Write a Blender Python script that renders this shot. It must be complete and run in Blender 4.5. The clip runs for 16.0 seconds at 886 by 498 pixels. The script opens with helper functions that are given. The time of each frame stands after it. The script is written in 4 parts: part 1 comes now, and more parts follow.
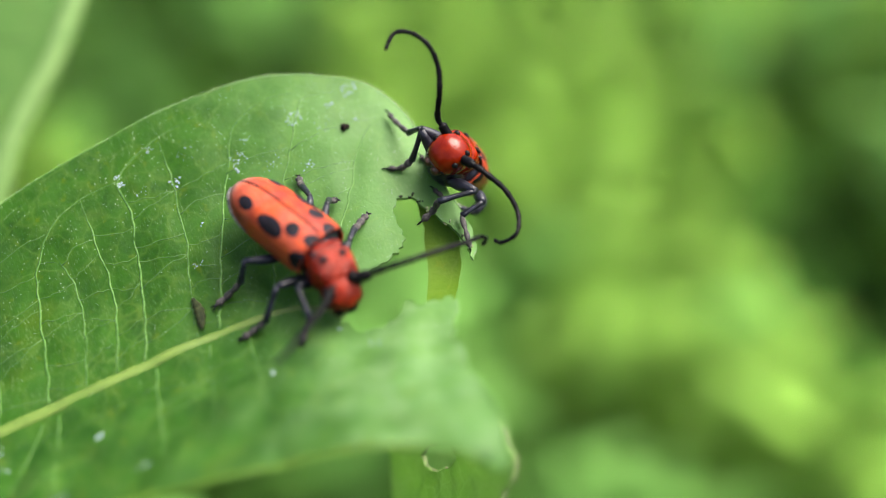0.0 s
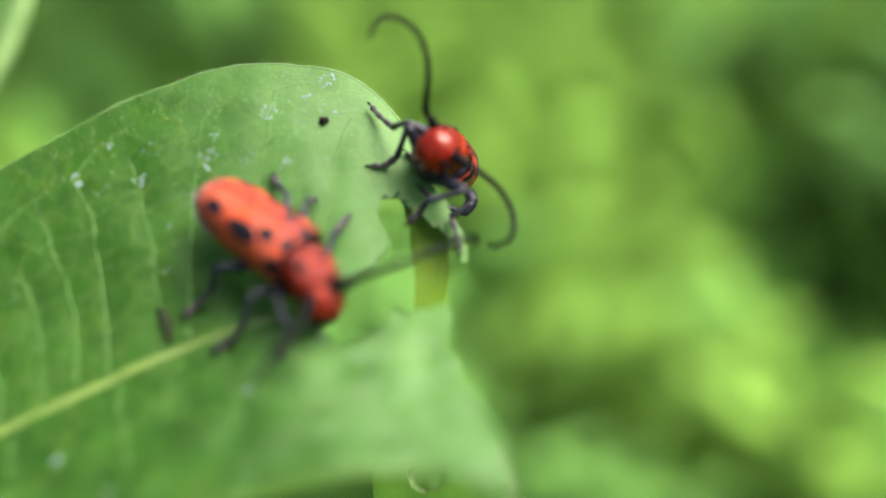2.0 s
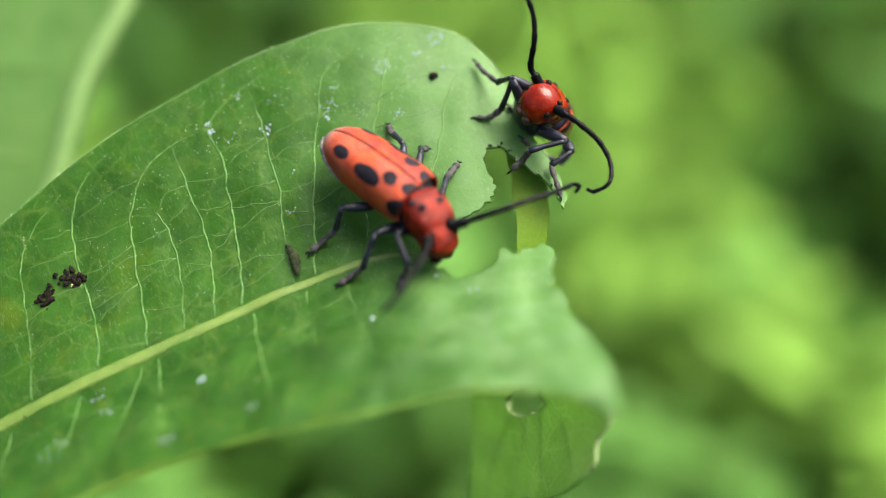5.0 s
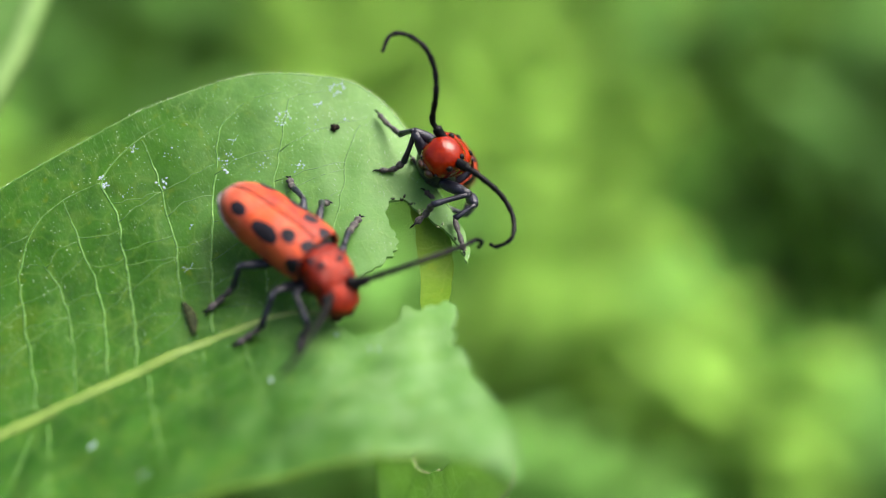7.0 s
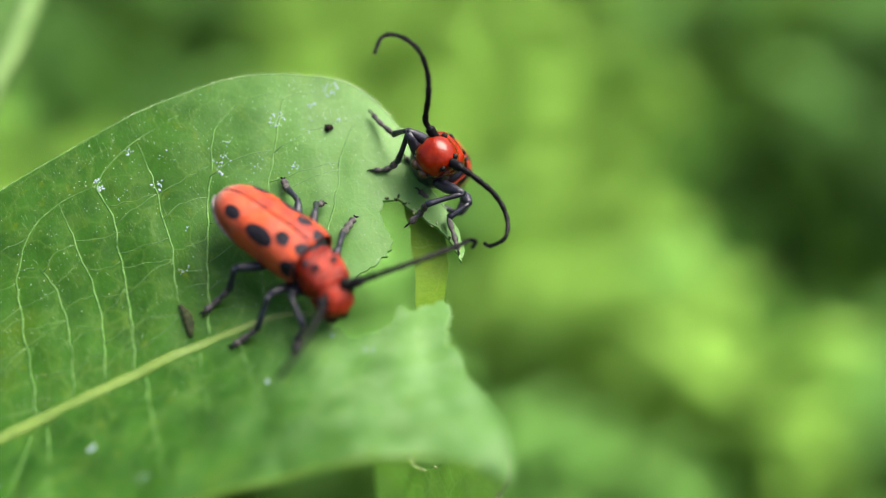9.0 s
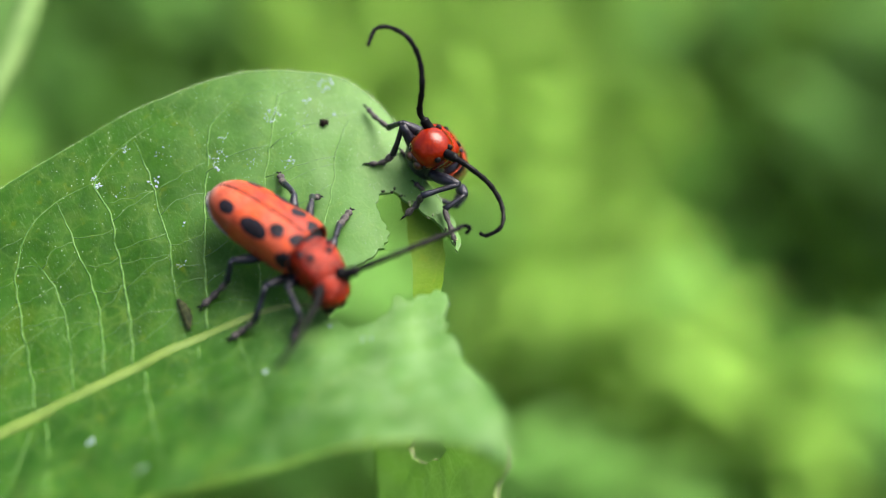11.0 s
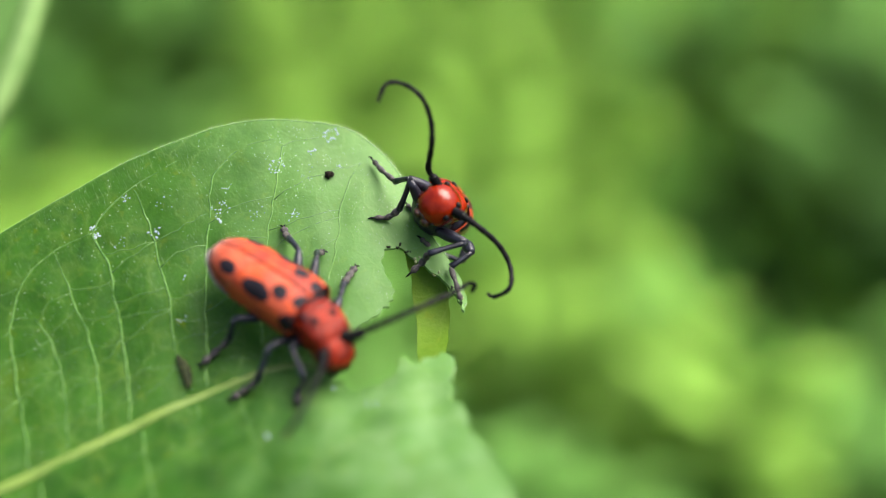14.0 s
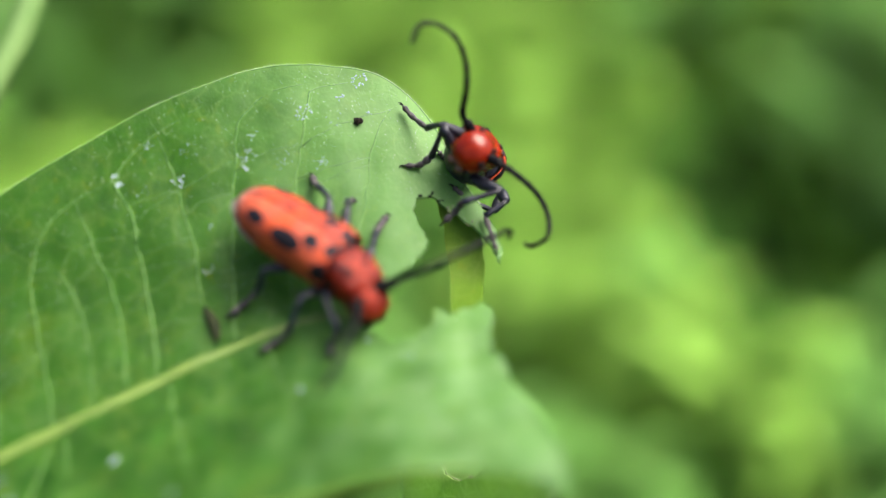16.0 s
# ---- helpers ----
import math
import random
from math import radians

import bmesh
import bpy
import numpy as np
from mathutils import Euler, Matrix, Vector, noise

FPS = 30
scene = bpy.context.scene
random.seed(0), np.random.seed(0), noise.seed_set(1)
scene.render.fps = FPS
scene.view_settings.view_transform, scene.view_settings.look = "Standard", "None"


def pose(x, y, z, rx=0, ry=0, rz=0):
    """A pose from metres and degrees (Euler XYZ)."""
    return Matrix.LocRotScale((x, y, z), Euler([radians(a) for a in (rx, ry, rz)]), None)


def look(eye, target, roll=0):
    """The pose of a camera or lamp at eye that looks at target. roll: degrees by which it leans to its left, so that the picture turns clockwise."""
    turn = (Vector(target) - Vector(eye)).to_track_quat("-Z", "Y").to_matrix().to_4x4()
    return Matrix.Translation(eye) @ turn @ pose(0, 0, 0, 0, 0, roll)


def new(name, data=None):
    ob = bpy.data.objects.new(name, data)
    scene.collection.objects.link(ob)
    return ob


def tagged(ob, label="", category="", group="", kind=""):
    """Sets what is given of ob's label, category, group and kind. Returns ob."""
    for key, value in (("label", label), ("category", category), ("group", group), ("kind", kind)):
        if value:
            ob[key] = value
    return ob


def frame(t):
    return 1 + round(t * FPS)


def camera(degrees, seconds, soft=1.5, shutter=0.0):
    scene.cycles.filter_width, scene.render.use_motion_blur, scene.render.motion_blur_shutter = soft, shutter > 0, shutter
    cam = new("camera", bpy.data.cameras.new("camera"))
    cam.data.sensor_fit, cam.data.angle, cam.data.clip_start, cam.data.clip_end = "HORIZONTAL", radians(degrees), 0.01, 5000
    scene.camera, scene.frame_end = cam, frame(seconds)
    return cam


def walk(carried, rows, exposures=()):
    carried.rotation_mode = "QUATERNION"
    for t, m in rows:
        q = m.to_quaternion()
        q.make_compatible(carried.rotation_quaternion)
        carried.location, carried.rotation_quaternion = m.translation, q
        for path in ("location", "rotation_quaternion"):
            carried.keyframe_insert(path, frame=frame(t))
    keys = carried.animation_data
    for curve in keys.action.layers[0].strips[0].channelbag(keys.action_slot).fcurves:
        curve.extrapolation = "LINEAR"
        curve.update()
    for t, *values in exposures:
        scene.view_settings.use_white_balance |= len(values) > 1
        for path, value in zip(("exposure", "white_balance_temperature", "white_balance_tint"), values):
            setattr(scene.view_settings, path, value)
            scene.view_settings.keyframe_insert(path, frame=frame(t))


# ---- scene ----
cam = camera(42.0, 16.0, soft=1.0)
cam.data.dof.use_dof = True
cam.data.dof.focus_distance = 0.0938
cam.data.dof.aperture_fstop = 7.1
ROWS = [
    (0.0, 0.00000, 0.00000, 0.80000, 55.000, -0.000, 0.000),
    (0.5, -0.00097, 0.00052, 0.79980, 55.727, -0.526, -0.190),
    (1.0, -0.00003, 0.00183, 0.79773, 54.954, 0.033, -0.403),
    (1.5, -0.00146, 0.00409, 0.79658, 55.086, -0.365, -0.636),
    (2.0, -0.00186, 0.00622, 0.79662, 54.683, -0.945, -1.554),
    (2.5, -0.00267, 0.00621, 0.79741, 54.399, -0.783, -1.720),
    (3.0, -0.00427, 0.00633, 0.79620, 53.235, -0.696, -1.084),
    (3.2, -0.00662, 0.00604, 0.79456, 52.956, -0.212, -0.014),
    (5.3, -0.00792, -0.00141, 0.80056, 52.594, -0.654, 0.083),
    (5.5, -0.00772, 0.00001, 0.79988, 52.478, -0.296, 0.609),
    (6.0, -0.00552, 0.00242, 0.79970, 52.184, -2.023, -1.695),
    (6.5, -0.00551, 0.00285, 0.80147, 53.296, -2.187, -2.628),
    (7.0, -0.00592, 0.00182, 0.80171, 53.718, -2.436, -3.135),
    (7.5, -0.00607, 0.00167, 0.80258, 53.185, -2.599, -3.385),
    (8.0, -0.00503, 0.00248, 0.80285, 53.096, -2.263, -2.755),
    (8.5, -0.00653, 0.00180, 0.80314, 53.458, -2.841, -3.250),
    (9.0, -0.00529, 0.00220, 0.80323, 52.806, -1.894, -3.385),
    (9.2, -0.00509, -0.00048, 0.80067, 54.653, -1.475, -3.439),
    (11.3, -0.00453, 0.00073, 0.80133, 54.031, -0.907, -3.712),
    (11.5, -0.00582, 0.00362, 0.80337, 54.037, -2.149, -3.308),
    (12.0, -0.00803, 0.00310, 0.80596, 54.781, -2.913, -3.021),
    (12.5, -0.00705, 0.00319, 0.80340, 55.075, -2.107, -2.900),
    (13.0, -0.00567, 0.00479, 0.80405, 54.576, -1.563, -3.615),
    (13.5, -0.00486, 0.00436, 0.80396, 54.526, -1.919, -3.778),
    (14.0, -0.00690, 0.00463, 0.80395, 54.039, -2.624, -4.023),
    (14.5, -0.00681, 0.00459, 0.80275, 53.923, -2.550, -3.688),
    (15.0, -0.00695, 0.00470, 0.80136, 53.649, -2.353, -3.593),
    (15.5, -0.01078, 0.00539, 0.80040, 53.622, -3.111, -3.811),
    (16.0, -0.00957, 0.00627, 0.80064, 52.594, -2.581, -4.260),
]
walk(cam, [(t, pose(x, y, z, rx, ry, rz)) for t, x, y, z, rx, ry, rz in ROWS])

# ---- world, sun, exposure ----
SUN_ELEV, SUN_AZ = radians(62), radians(74)   # azimuth from +y towards +x
world = bpy.data.worlds.new("sky")
scene.world = world
world.use_nodes = True
wn = world.node_tree.nodes
sky = wn.new("ShaderNodeTexSky")
sky.sky_type, sky.sun_disc = "NISHITA", False
sky.sun_elevation, sky.sun_rotation = SUN_ELEV, SUN_AZ
sky.air_density, sky.dust_density, sky.ozone_density = 1.0, 9.0, 0.6
world.node_tree.links.new(sky.outputs[0], wn["Background"].inputs[0])
wn["Background"].inputs[1].default_value = 0.11
sun = new("sun", bpy.data.lights.new("sun", "SUN"))
sun.data.energy, sun.data.angle, sun.data.color = 3.4, radians(48), (1.0, 0.95, 0.86)
sun_dir = Vector((math.sin(SUN_AZ) * math.cos(SUN_ELEV), math.cos(SUN_AZ) * math.cos(SUN_ELEV), math.sin(SUN_ELEV)))
sun.matrix_world = look(sun_dir * 5, (0, 0, 0))
scene.view_settings.exposure = 1.6

# ---- materials ----


class Nodes:
    """Short node building on one material."""

    def __init__(self, name):
        self.material = bpy.data.materials.new(name)
        self.material.use_nodes = True
        self.tree = self.material.node_tree
        self.bsdf = self.tree.nodes["Principled BSDF"]
        self.out = self.tree.nodes["Material Output"]

    def add(self, kind, **inputs):
        n = self.tree.nodes.new(kind)
        for key, value in inputs.items():
            self.put(n, key.replace("_", " "), value)
        return n

    def put(self, node, key, value):
        sock = node.inputs[key]
        if hasattr(value, "is_output"):
            self.tree.links.new(value, sock)
        else:
            sock.default_value = value

    def coords(self, scale):
        tc = self.add("ShaderNodeTexCoord")
        mp = self.add("ShaderNodeMapping", Vector=tc.outputs["Object"])
        mp.inputs["Scale"].default_value = (scale,) * 3 if not isinstance(scale, tuple) else scale
        return mp.outputs[0]

    def noise(self, vec, scale, detail=4.0, rough=0.55):
        return self.add("ShaderNodeTexNoise", Vector=vec, Scale=scale, Detail=detail, Roughness=rough).outputs["Fac"]

    def ramp(self, fac, lo, hi, a=0.0, b=1.0):
        n = self.add("ShaderNodeMapRange", Value=fac)
        for i, v in enumerate((lo, hi, a, b)):
            n.inputs[1 + i].default_value = v
        return n.outputs[0]

    def mix(self, fac, a, b):
        n = self.tree.nodes.new("ShaderNodeMix")
        n.data_type = "RGBA"
        for i, v in ((0, fac), (6, a), (7, b)):
            if hasattr(v, "is_output"):
                self.tree.links.new(v, n.inputs[i])
            else:
                n.inputs[i].default_value = v if i == 0 else (*v, 1.0)
        return n.outputs[2]

    def math(self, op, a, b):
        n = self.tree.nodes.new("ShaderNodeMath")
        n.operation = op
        for i, v in ((0, a), (1, b)):
            if hasattr(v, "is_output"):
                self.tree.links.new(v, n.inputs[i])
            else:
                n.inputs[i].default_value = v
        return n.outputs[0]

    def bump(self, height, strength, distance):
        n = self.add("ShaderNodeBump", Height=height, Strength=strength, Distance=distance)
        self.put(self.bsdf, "Normal", n.outputs[0])

    def translucent(self, color, share):
        tr = self.add("ShaderNodeBsdfTranslucent")
        self.put(tr, "Color", color)
        mx = self.add("ShaderNodeMixShader")
        mx.inputs[0].default_value = share
        self.tree.links.new(self.bsdf.outputs[0], mx.inputs[1])
        self.tree.links.new(tr.outputs[0], mx.inputs[2])
        self.tree.links.new(mx.outputs[0], self.out.inputs[0])

    def random(self):
        return self.add("ShaderNodeObjectInfo").outputs["Random"]


def leaf_material(name, dark, light, yellow, vein, rough, share, cell, gloss=0.5, dust=0.0, sheen=0.0, tip_glare=0.0, through_tone=(0.27, 0.46, 0.025), vary=0.0):
    """Leaf skin in millimetres: mottled green, fine net of veins, dust."""
    n = Nodes(name)
    c = n.coords(1000.0)
    mott = n.ramp(n.math("ADD", n.math("MULTIPLY", n.noise(c, 0.35, 5.0), 0.6), n.math("MULTIPLY", n.noise(c, 2.6, 5.0, 0.7), 0.4)), 0.38, 0.62)
    col = n.mix(mott, dark, light)
    yel = n.ramp(n.noise(c, 0.16, 3.0), 0.60, 0.74)
    spots = n.ramp(n.noise(c, 1.1, 2.0), 0.62, 0.75)
    col = n.mix(n.math("MULTIPLY", n.math("MAXIMUM", n.math("MULTIPLY", yel, 0.7), spots), 0.62), col, yellow)
    warp = n.add("ShaderNodeTexNoise", Vector=c, Scale=0.8)
    wc = n.add("ShaderNodeVectorMath")
    wc.operation = "MULTIPLY_ADD"
    n.put(wc, 0, warp.outputs["Color"])
    wc.inputs[1].default_value = (1.2, 1.2, 1.2)
    n.put(wc, 2, c)
    vo = n.add("ShaderNodeTexVoronoi", Vector=wc.outputs[0], Scale=1.0 / cell)
    vo.feature = "DISTANCE_TO_EDGE"
    net = n.ramp(vo.outputs["Distance"], 0.0, 0.07, 1.0, 0.0)
    vo2 = n.add("ShaderNodeTexVoronoi", Vector=wc.outputs[0], Scale=3.2 / cell)
    vo2.feature = "DISTANCE_TO_EDGE"
    net2 = n.ramp(vo2.outputs["Distance"], 0.0, 0.09, 1.0, 0.0)
    veins = n.math("MULTIPLY", n.math("MAXIMUM", n.math("MULTIPLY", net, 0.62), n.math("MULTIPLY", net2, 0.26)), n.ramp(n.noise(c, 0.25, 2.0), 0.35, 0.65, 0.4, 1.0))
    col = n.mix(veins, col, vein)
    if vary:
        # leaves of one plant differ in age and tone
        tone = n.add("ShaderNodeHueSaturation", Color=col, Value=n.ramp(n.random(), 0.0, 1.0, 1.0 - vary, 1.0 + vary))
        col = tone.outputs[0]
    if tip_glare:
        # sky sheen on the tip painted in as paler green, in uneven patches
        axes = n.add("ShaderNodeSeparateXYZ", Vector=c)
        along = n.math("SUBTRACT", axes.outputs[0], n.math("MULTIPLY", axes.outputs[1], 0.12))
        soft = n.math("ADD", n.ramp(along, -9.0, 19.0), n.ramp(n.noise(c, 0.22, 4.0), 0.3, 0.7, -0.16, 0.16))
        col = n.mix(n.math("MULTIPLY", n.ramp(soft, 0.1, 1.0), tip_glare), col, (0.132, 0.285, 0.082))
        # cloudy wax bloom, in patches a few millimetres wide; tip weighting paints in glare
        cloud = n.math("MULTIPLY", n.ramp(n.noise(c, 0.42, 4.0, 0.6), 0.44, 0.66, 0.0, 0.46), n.ramp(n.math("SUBTRACT", axes.outputs[0], n.math("MULTIPLY", axes.outputs[1], 0.9)), 1.0, 17.0, 0.06, 1.0))
        col = n.mix(cloud, col, (0.20, 0.325, 0.15))
    if dust:
        vd = n.add("ShaderNodeTexVoronoi", Vector=c, Scale=2.1)
        speck = n.ramp(vd.outputs["Distance"], 0.05, 0.13, 1.0, 0.0)
        patch = n.ramp(n.noise(c, 0.15, 2.0), 0.40, 0.58)
        patch = n.math("MULTIPLY", patch, n.ramp(n.add("ShaderNodeSeparateXYZ", Vector=c).outputs[1], 6.0, 12.0, 0.12, 1.0))
        col = n.mix(n.math("MULTIPLY", n.math("MULTIPLY", speck, patch), dust), col, (0.58, 0.68, 0.46))
    if dust:
        # short pale hairs lying across the blade
        fine = n.add("ShaderNodeMapping", Vector=c)
        fine.inputs["Scale"].default_value = (9.0, 1.6, 2.0)
        fine.inputs["Rotation"].default_value = (0, 0, 0.35)
        hair = n.ramp(n.noise(fine.outputs[0], 1.0, 3.0, 0.6), 0.56, 0.70)
        where = n.ramp(n.noise(c, 0.3, 3.0), 0.38, 0.62, 0.08, 0.34)
        col = n.mix(n.math("MULTIPLY", hair, where), col, (0.24, 0.36, 0.14))
    n.put(n.bsdf, "Base Color", col)
    n.put(n.bsdf, "Roughness", n.ramp(n.noise(c, 2.0), 0.3, 0.7, rough - 0.06, rough + 0.08))
    n.put(n.bsdf, "Specular IOR Level", gloss)
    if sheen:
        # downy sheen, its weight raised towards the tip to imitate stronger sky glare
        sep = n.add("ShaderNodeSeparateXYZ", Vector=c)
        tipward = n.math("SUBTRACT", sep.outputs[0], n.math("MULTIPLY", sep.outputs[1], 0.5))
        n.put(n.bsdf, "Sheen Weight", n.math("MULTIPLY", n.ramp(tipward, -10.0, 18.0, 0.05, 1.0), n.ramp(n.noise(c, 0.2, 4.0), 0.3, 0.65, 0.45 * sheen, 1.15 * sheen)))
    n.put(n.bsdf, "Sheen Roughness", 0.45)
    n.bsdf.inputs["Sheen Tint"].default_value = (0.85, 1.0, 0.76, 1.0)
    hgt = n.math("ADD", n.math("MULTIPLY", veins, 0.3), n.math("ADD", n.math("MULTIPLY", n.noise(c, 5.0), 0.35), n.math("MULTIPLY", n.noise(c, 1.3, 2.0), 0.6)))
    n.bump(hgt, 0.5, 0.00014)
    n.translucent(n.mix(0.6, col, through_tone), share)
    return n.material


def plain_material(name, a, b, scale, rough, bump=0.2, gloss=0.5, depth=0.0001):
    """Two tones by noise, in millimetres, with fine relief."""
    n = Nodes(name)
    c = n.coords(1000.0)
    f = n.ramp(n.noise(c, scale, 5.0), 0.35, 0.68)
    n.put(n.bsdf, "Base Color", n.mix(f, a, b))
    n.put(n.bsdf, "Roughness", n.ramp(n.noise(c, scale * 3), 0.3, 0.7, rough - 0.08, rough + 0.08))
    n.put(n.bsdf, "Specular IOR Level", gloss)
    if bump:
        n.bump(n.noise(c, scale * 5, 3.0), bump, depth)
    return n.material


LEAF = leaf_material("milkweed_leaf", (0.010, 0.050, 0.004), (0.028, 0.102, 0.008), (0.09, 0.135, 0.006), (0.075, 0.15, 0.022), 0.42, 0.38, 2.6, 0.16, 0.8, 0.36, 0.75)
UNDER = leaf_material("milkweed_leaf_underside", (0.22, 0.37, 0.10), (0.36, 0.52, 0.19), (0.36, 0.47, 0.12), (0.50, 0.64, 0.32), 0.6, 0.64, 2.4, 0.3, through_tone=(0.36, 0.58, 0.17))
VEIN = plain_material("leaf_vein", (0.036, 0.108, 0.013), (0.088, 0.176, 0.040), 1.9, 0.55, gloss=0.25)
VEINLET = plain_material("fine_leaf_vein", (0.04, 0.108, 0.012), (0.062, 0.142, 0.022), 1.2, 0.55)
RIB = plain_material("leaf_midrib", (0.062, 0.115, 0.010), (0.09, 0.148, 0.018), 0.6, 0.6)
STEM = plain_material("green_stem", (0.13, 0.24, 0.04), (0.20, 0.32, 0.07), 0.2, 0.55)


def wing_case_material():
    """Orange-red shell, in millimetres, with a grey down along the sides and over the rear."""
    n = Nodes("red_wing_case")
    c = n.coords(1000.0)
    axes = n.add("ShaderNodeSeparateXYZ", Vector=c)
    wide = n.math("ABSOLUTE", axes.outputs[0], 0.0)
    side = n.ramp(wide, 1.15, 2.35)
    rear = n.math("MULTIPLY", n.ramp(axes.outputs[1], -5.6, -9.2), n.ramp(wide, 0.2, 1.1, 0.35, 1.0))
    hair = n.add("ShaderNodeMapping", Vector=c)
    hair.inputs["Scale"].default_value = (7.0, 2.2, 5.0)
    strand = n.ramp(n.noise(hair.outputs[0], 1.0, 4.0, 0.65), 0.34, 0.66, 0.25, 1.0)
    down = n.math("MULTIPLY", n.math("MAXIMUM", n.math("MULTIPLY", side, 0.25), n.math("MULTIPLY", rear, 0.6)), strand)
    shell = n.mix(n.ramp(n.noise(c, 0.55, 5.0), 0.36, 0.64), (0.15, 0.0068, 0.0008), (0.325, 0.038, 0.0014))
    down = n.math("MAXIMUM", down, n.math("MULTIPLY", n.ramp(n.noise(c, 0.42, 3.0), 0.50, 0.66, 0.0, 0.42), strand))
    tail = n.math("MULTIPLY", n.ramp(axes.outputs[1], -8.1, -9.35), n.ramp(strand, 0.2, 0.9, 0.55, 1.0))
    n.put(n.bsdf, "Base Color", n.mix(tail, n.mix(down, shell, (0.31, 0.11, 0.08)), (0.17, 0.125, 0.12)))
    n.put(n.bsdf, "Roughness", n.ramp(n.noise(c, 1.8), 0.3, 0.7, 0.38, 0.56))
    n.put(n.bsdf, "Specular IOR Level", 0.27)
    pits = n.add("ShaderNodeTexVoronoi", Vector=c, Scale=3.6)
    n.bump(n.math("ADD", n.ramp(pits.outputs["Distance"], 0.0, 0.4), n.math("MULTIPLY", n.noise(c, 9.0, 3.0), 0.8)), 0.8, 0.00007)
    return n.material


RED = wing_case_material()
RED_SHIELD = plain_material("red_neck_shield", (0.07, 0.0028, 0.0006), (0.215, 0.014, 0.0022), 0.9, 0.34, 1.0, gloss=0.2, depth=0.00018)
RED_FACE = plain_material("glossy_red_face", (0.095, 0.003, 0.0004), (0.175, 0.012, 0.001), 0.7, 0.16, 0.5, gloss=0.22, depth=0.00007)
MOUTH = plain_material("brown_mouthpart", (0.008, 0.004, 0.003), (0.06, 0.022, 0.010), 2.4, 0.35, 0.5, gloss=0.4, depth=0.00006)
BLACK = plain_material("black_shell", (0.0015, 0.0015, 0.002), (0.005, 0.005, 0.006), 2.5, 0.36, 0.4, gloss=0.07, depth=0.00004)
SPOT = plain_material("black_spot", (0.002, 0.002, 0.003), (0.013, 0.011, 0.018), 2.2, 0.6, 0.5, gloss=0.12, depth=0.00006)
GREY = plain_material("slate_leg", (0.003, 0.0036, 0.007), (0.014, 0.016, 0.029), 1.6, 0.38, 0.7, gloss=0.32, depth=0.00006)
TARSUS = plain_material("furred_foot", (0.006, 0.0055, 0.007), (0.06, 0.052, 0.05), 4.0, 0.7, 0.6, depth=0.00008)
PALE = plain_material("pale_hair", (0.05, 0.05, 0.05), (0.26, 0.24, 0.22), 4.0, 0.8, 0.8, gloss=0.2)
FLECK = plain_material("white_fleck", (0.10, 0.16, 0.15), (0.29, 0.36, 0.36), 5.0, 0.6)
CRUMB = plain_material("dark_crumb", (0.004, 0.0035, 0.003), (0.02, 0.014, 0.009), 2.0, 0.85, 0.8, gloss=0.1)
DOWN = plain_material("pale_leaf_down", (0.26, 0.38, 0.20), (0.42, 0.52, 0.36), 4.0, 0.7, 0.0)
CHIP = plain_material("straw_chip", (0.30, 0.24, 0.10), (0.45, 0.38, 0.18), 3.0, 0.7)
HUSK = plain_material("dry_husk", (0.006, 0.010, 0.003), (0.035, 0.045, 0.012), 2.5, 0.75, 0.8, gloss=0.2)
CHEWED = plain_material("chewed_rim", (0.12, 0.17, 0.055), (0.24, 0.27, 0.13), 2.5, 0.7, 0.5)
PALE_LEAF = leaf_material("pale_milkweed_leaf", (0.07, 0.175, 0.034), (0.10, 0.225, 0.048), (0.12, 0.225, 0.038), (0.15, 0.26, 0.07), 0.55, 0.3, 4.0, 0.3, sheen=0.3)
THIN_RIM = leaf_material("thin_leaf_margin", (0.15, 0.27, 0.03), (0.20, 0.33, 0.05), (0.24, 0.32, 0.04), (0.2, 0.33, 0.06), 0.5, 0.45, 2.4, 0.3, through_tone=(0.34, 0.5, 0.06))
UNDER_VEIN = leaf_material("pale_underside_vein", (0.46, 0.60, 0.28), (0.58, 0.70, 0.38), (0.56, 0.66, 0.32), (0.6, 0.7, 0.4), 0.6, 0.7, 2.4, 0.3, through_tone=(0.62, 0.78, 0.36))
PALE_RIM = plain_material("pale_leaf_margin", (0.12, 0.23, 0.06), (0.165, 0.28, 0.085), 0.5, 0.6)
# greens of one weed leaf, with lit and shaded tones put into the colour
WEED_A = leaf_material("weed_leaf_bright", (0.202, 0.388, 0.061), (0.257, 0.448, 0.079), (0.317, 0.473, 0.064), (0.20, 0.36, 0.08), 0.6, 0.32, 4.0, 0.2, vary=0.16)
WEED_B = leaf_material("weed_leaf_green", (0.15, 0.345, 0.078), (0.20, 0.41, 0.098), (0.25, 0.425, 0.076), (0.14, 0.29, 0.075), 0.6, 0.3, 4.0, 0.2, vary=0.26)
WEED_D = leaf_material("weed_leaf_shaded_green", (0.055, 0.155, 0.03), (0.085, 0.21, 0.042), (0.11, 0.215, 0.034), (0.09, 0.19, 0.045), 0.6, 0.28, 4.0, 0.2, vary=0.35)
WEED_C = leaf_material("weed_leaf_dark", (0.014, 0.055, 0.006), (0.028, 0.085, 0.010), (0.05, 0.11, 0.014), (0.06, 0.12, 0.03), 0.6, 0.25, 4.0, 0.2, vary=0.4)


GRASS = leaf_material("shaded_grass", (0.034, 0.10, 0.015), (0.06, 0.155, 0.024), (0.075, 0.155, 0.02), (0.06, 0.14, 0.03), 0.85, 0.2, 4.0, 0.05)


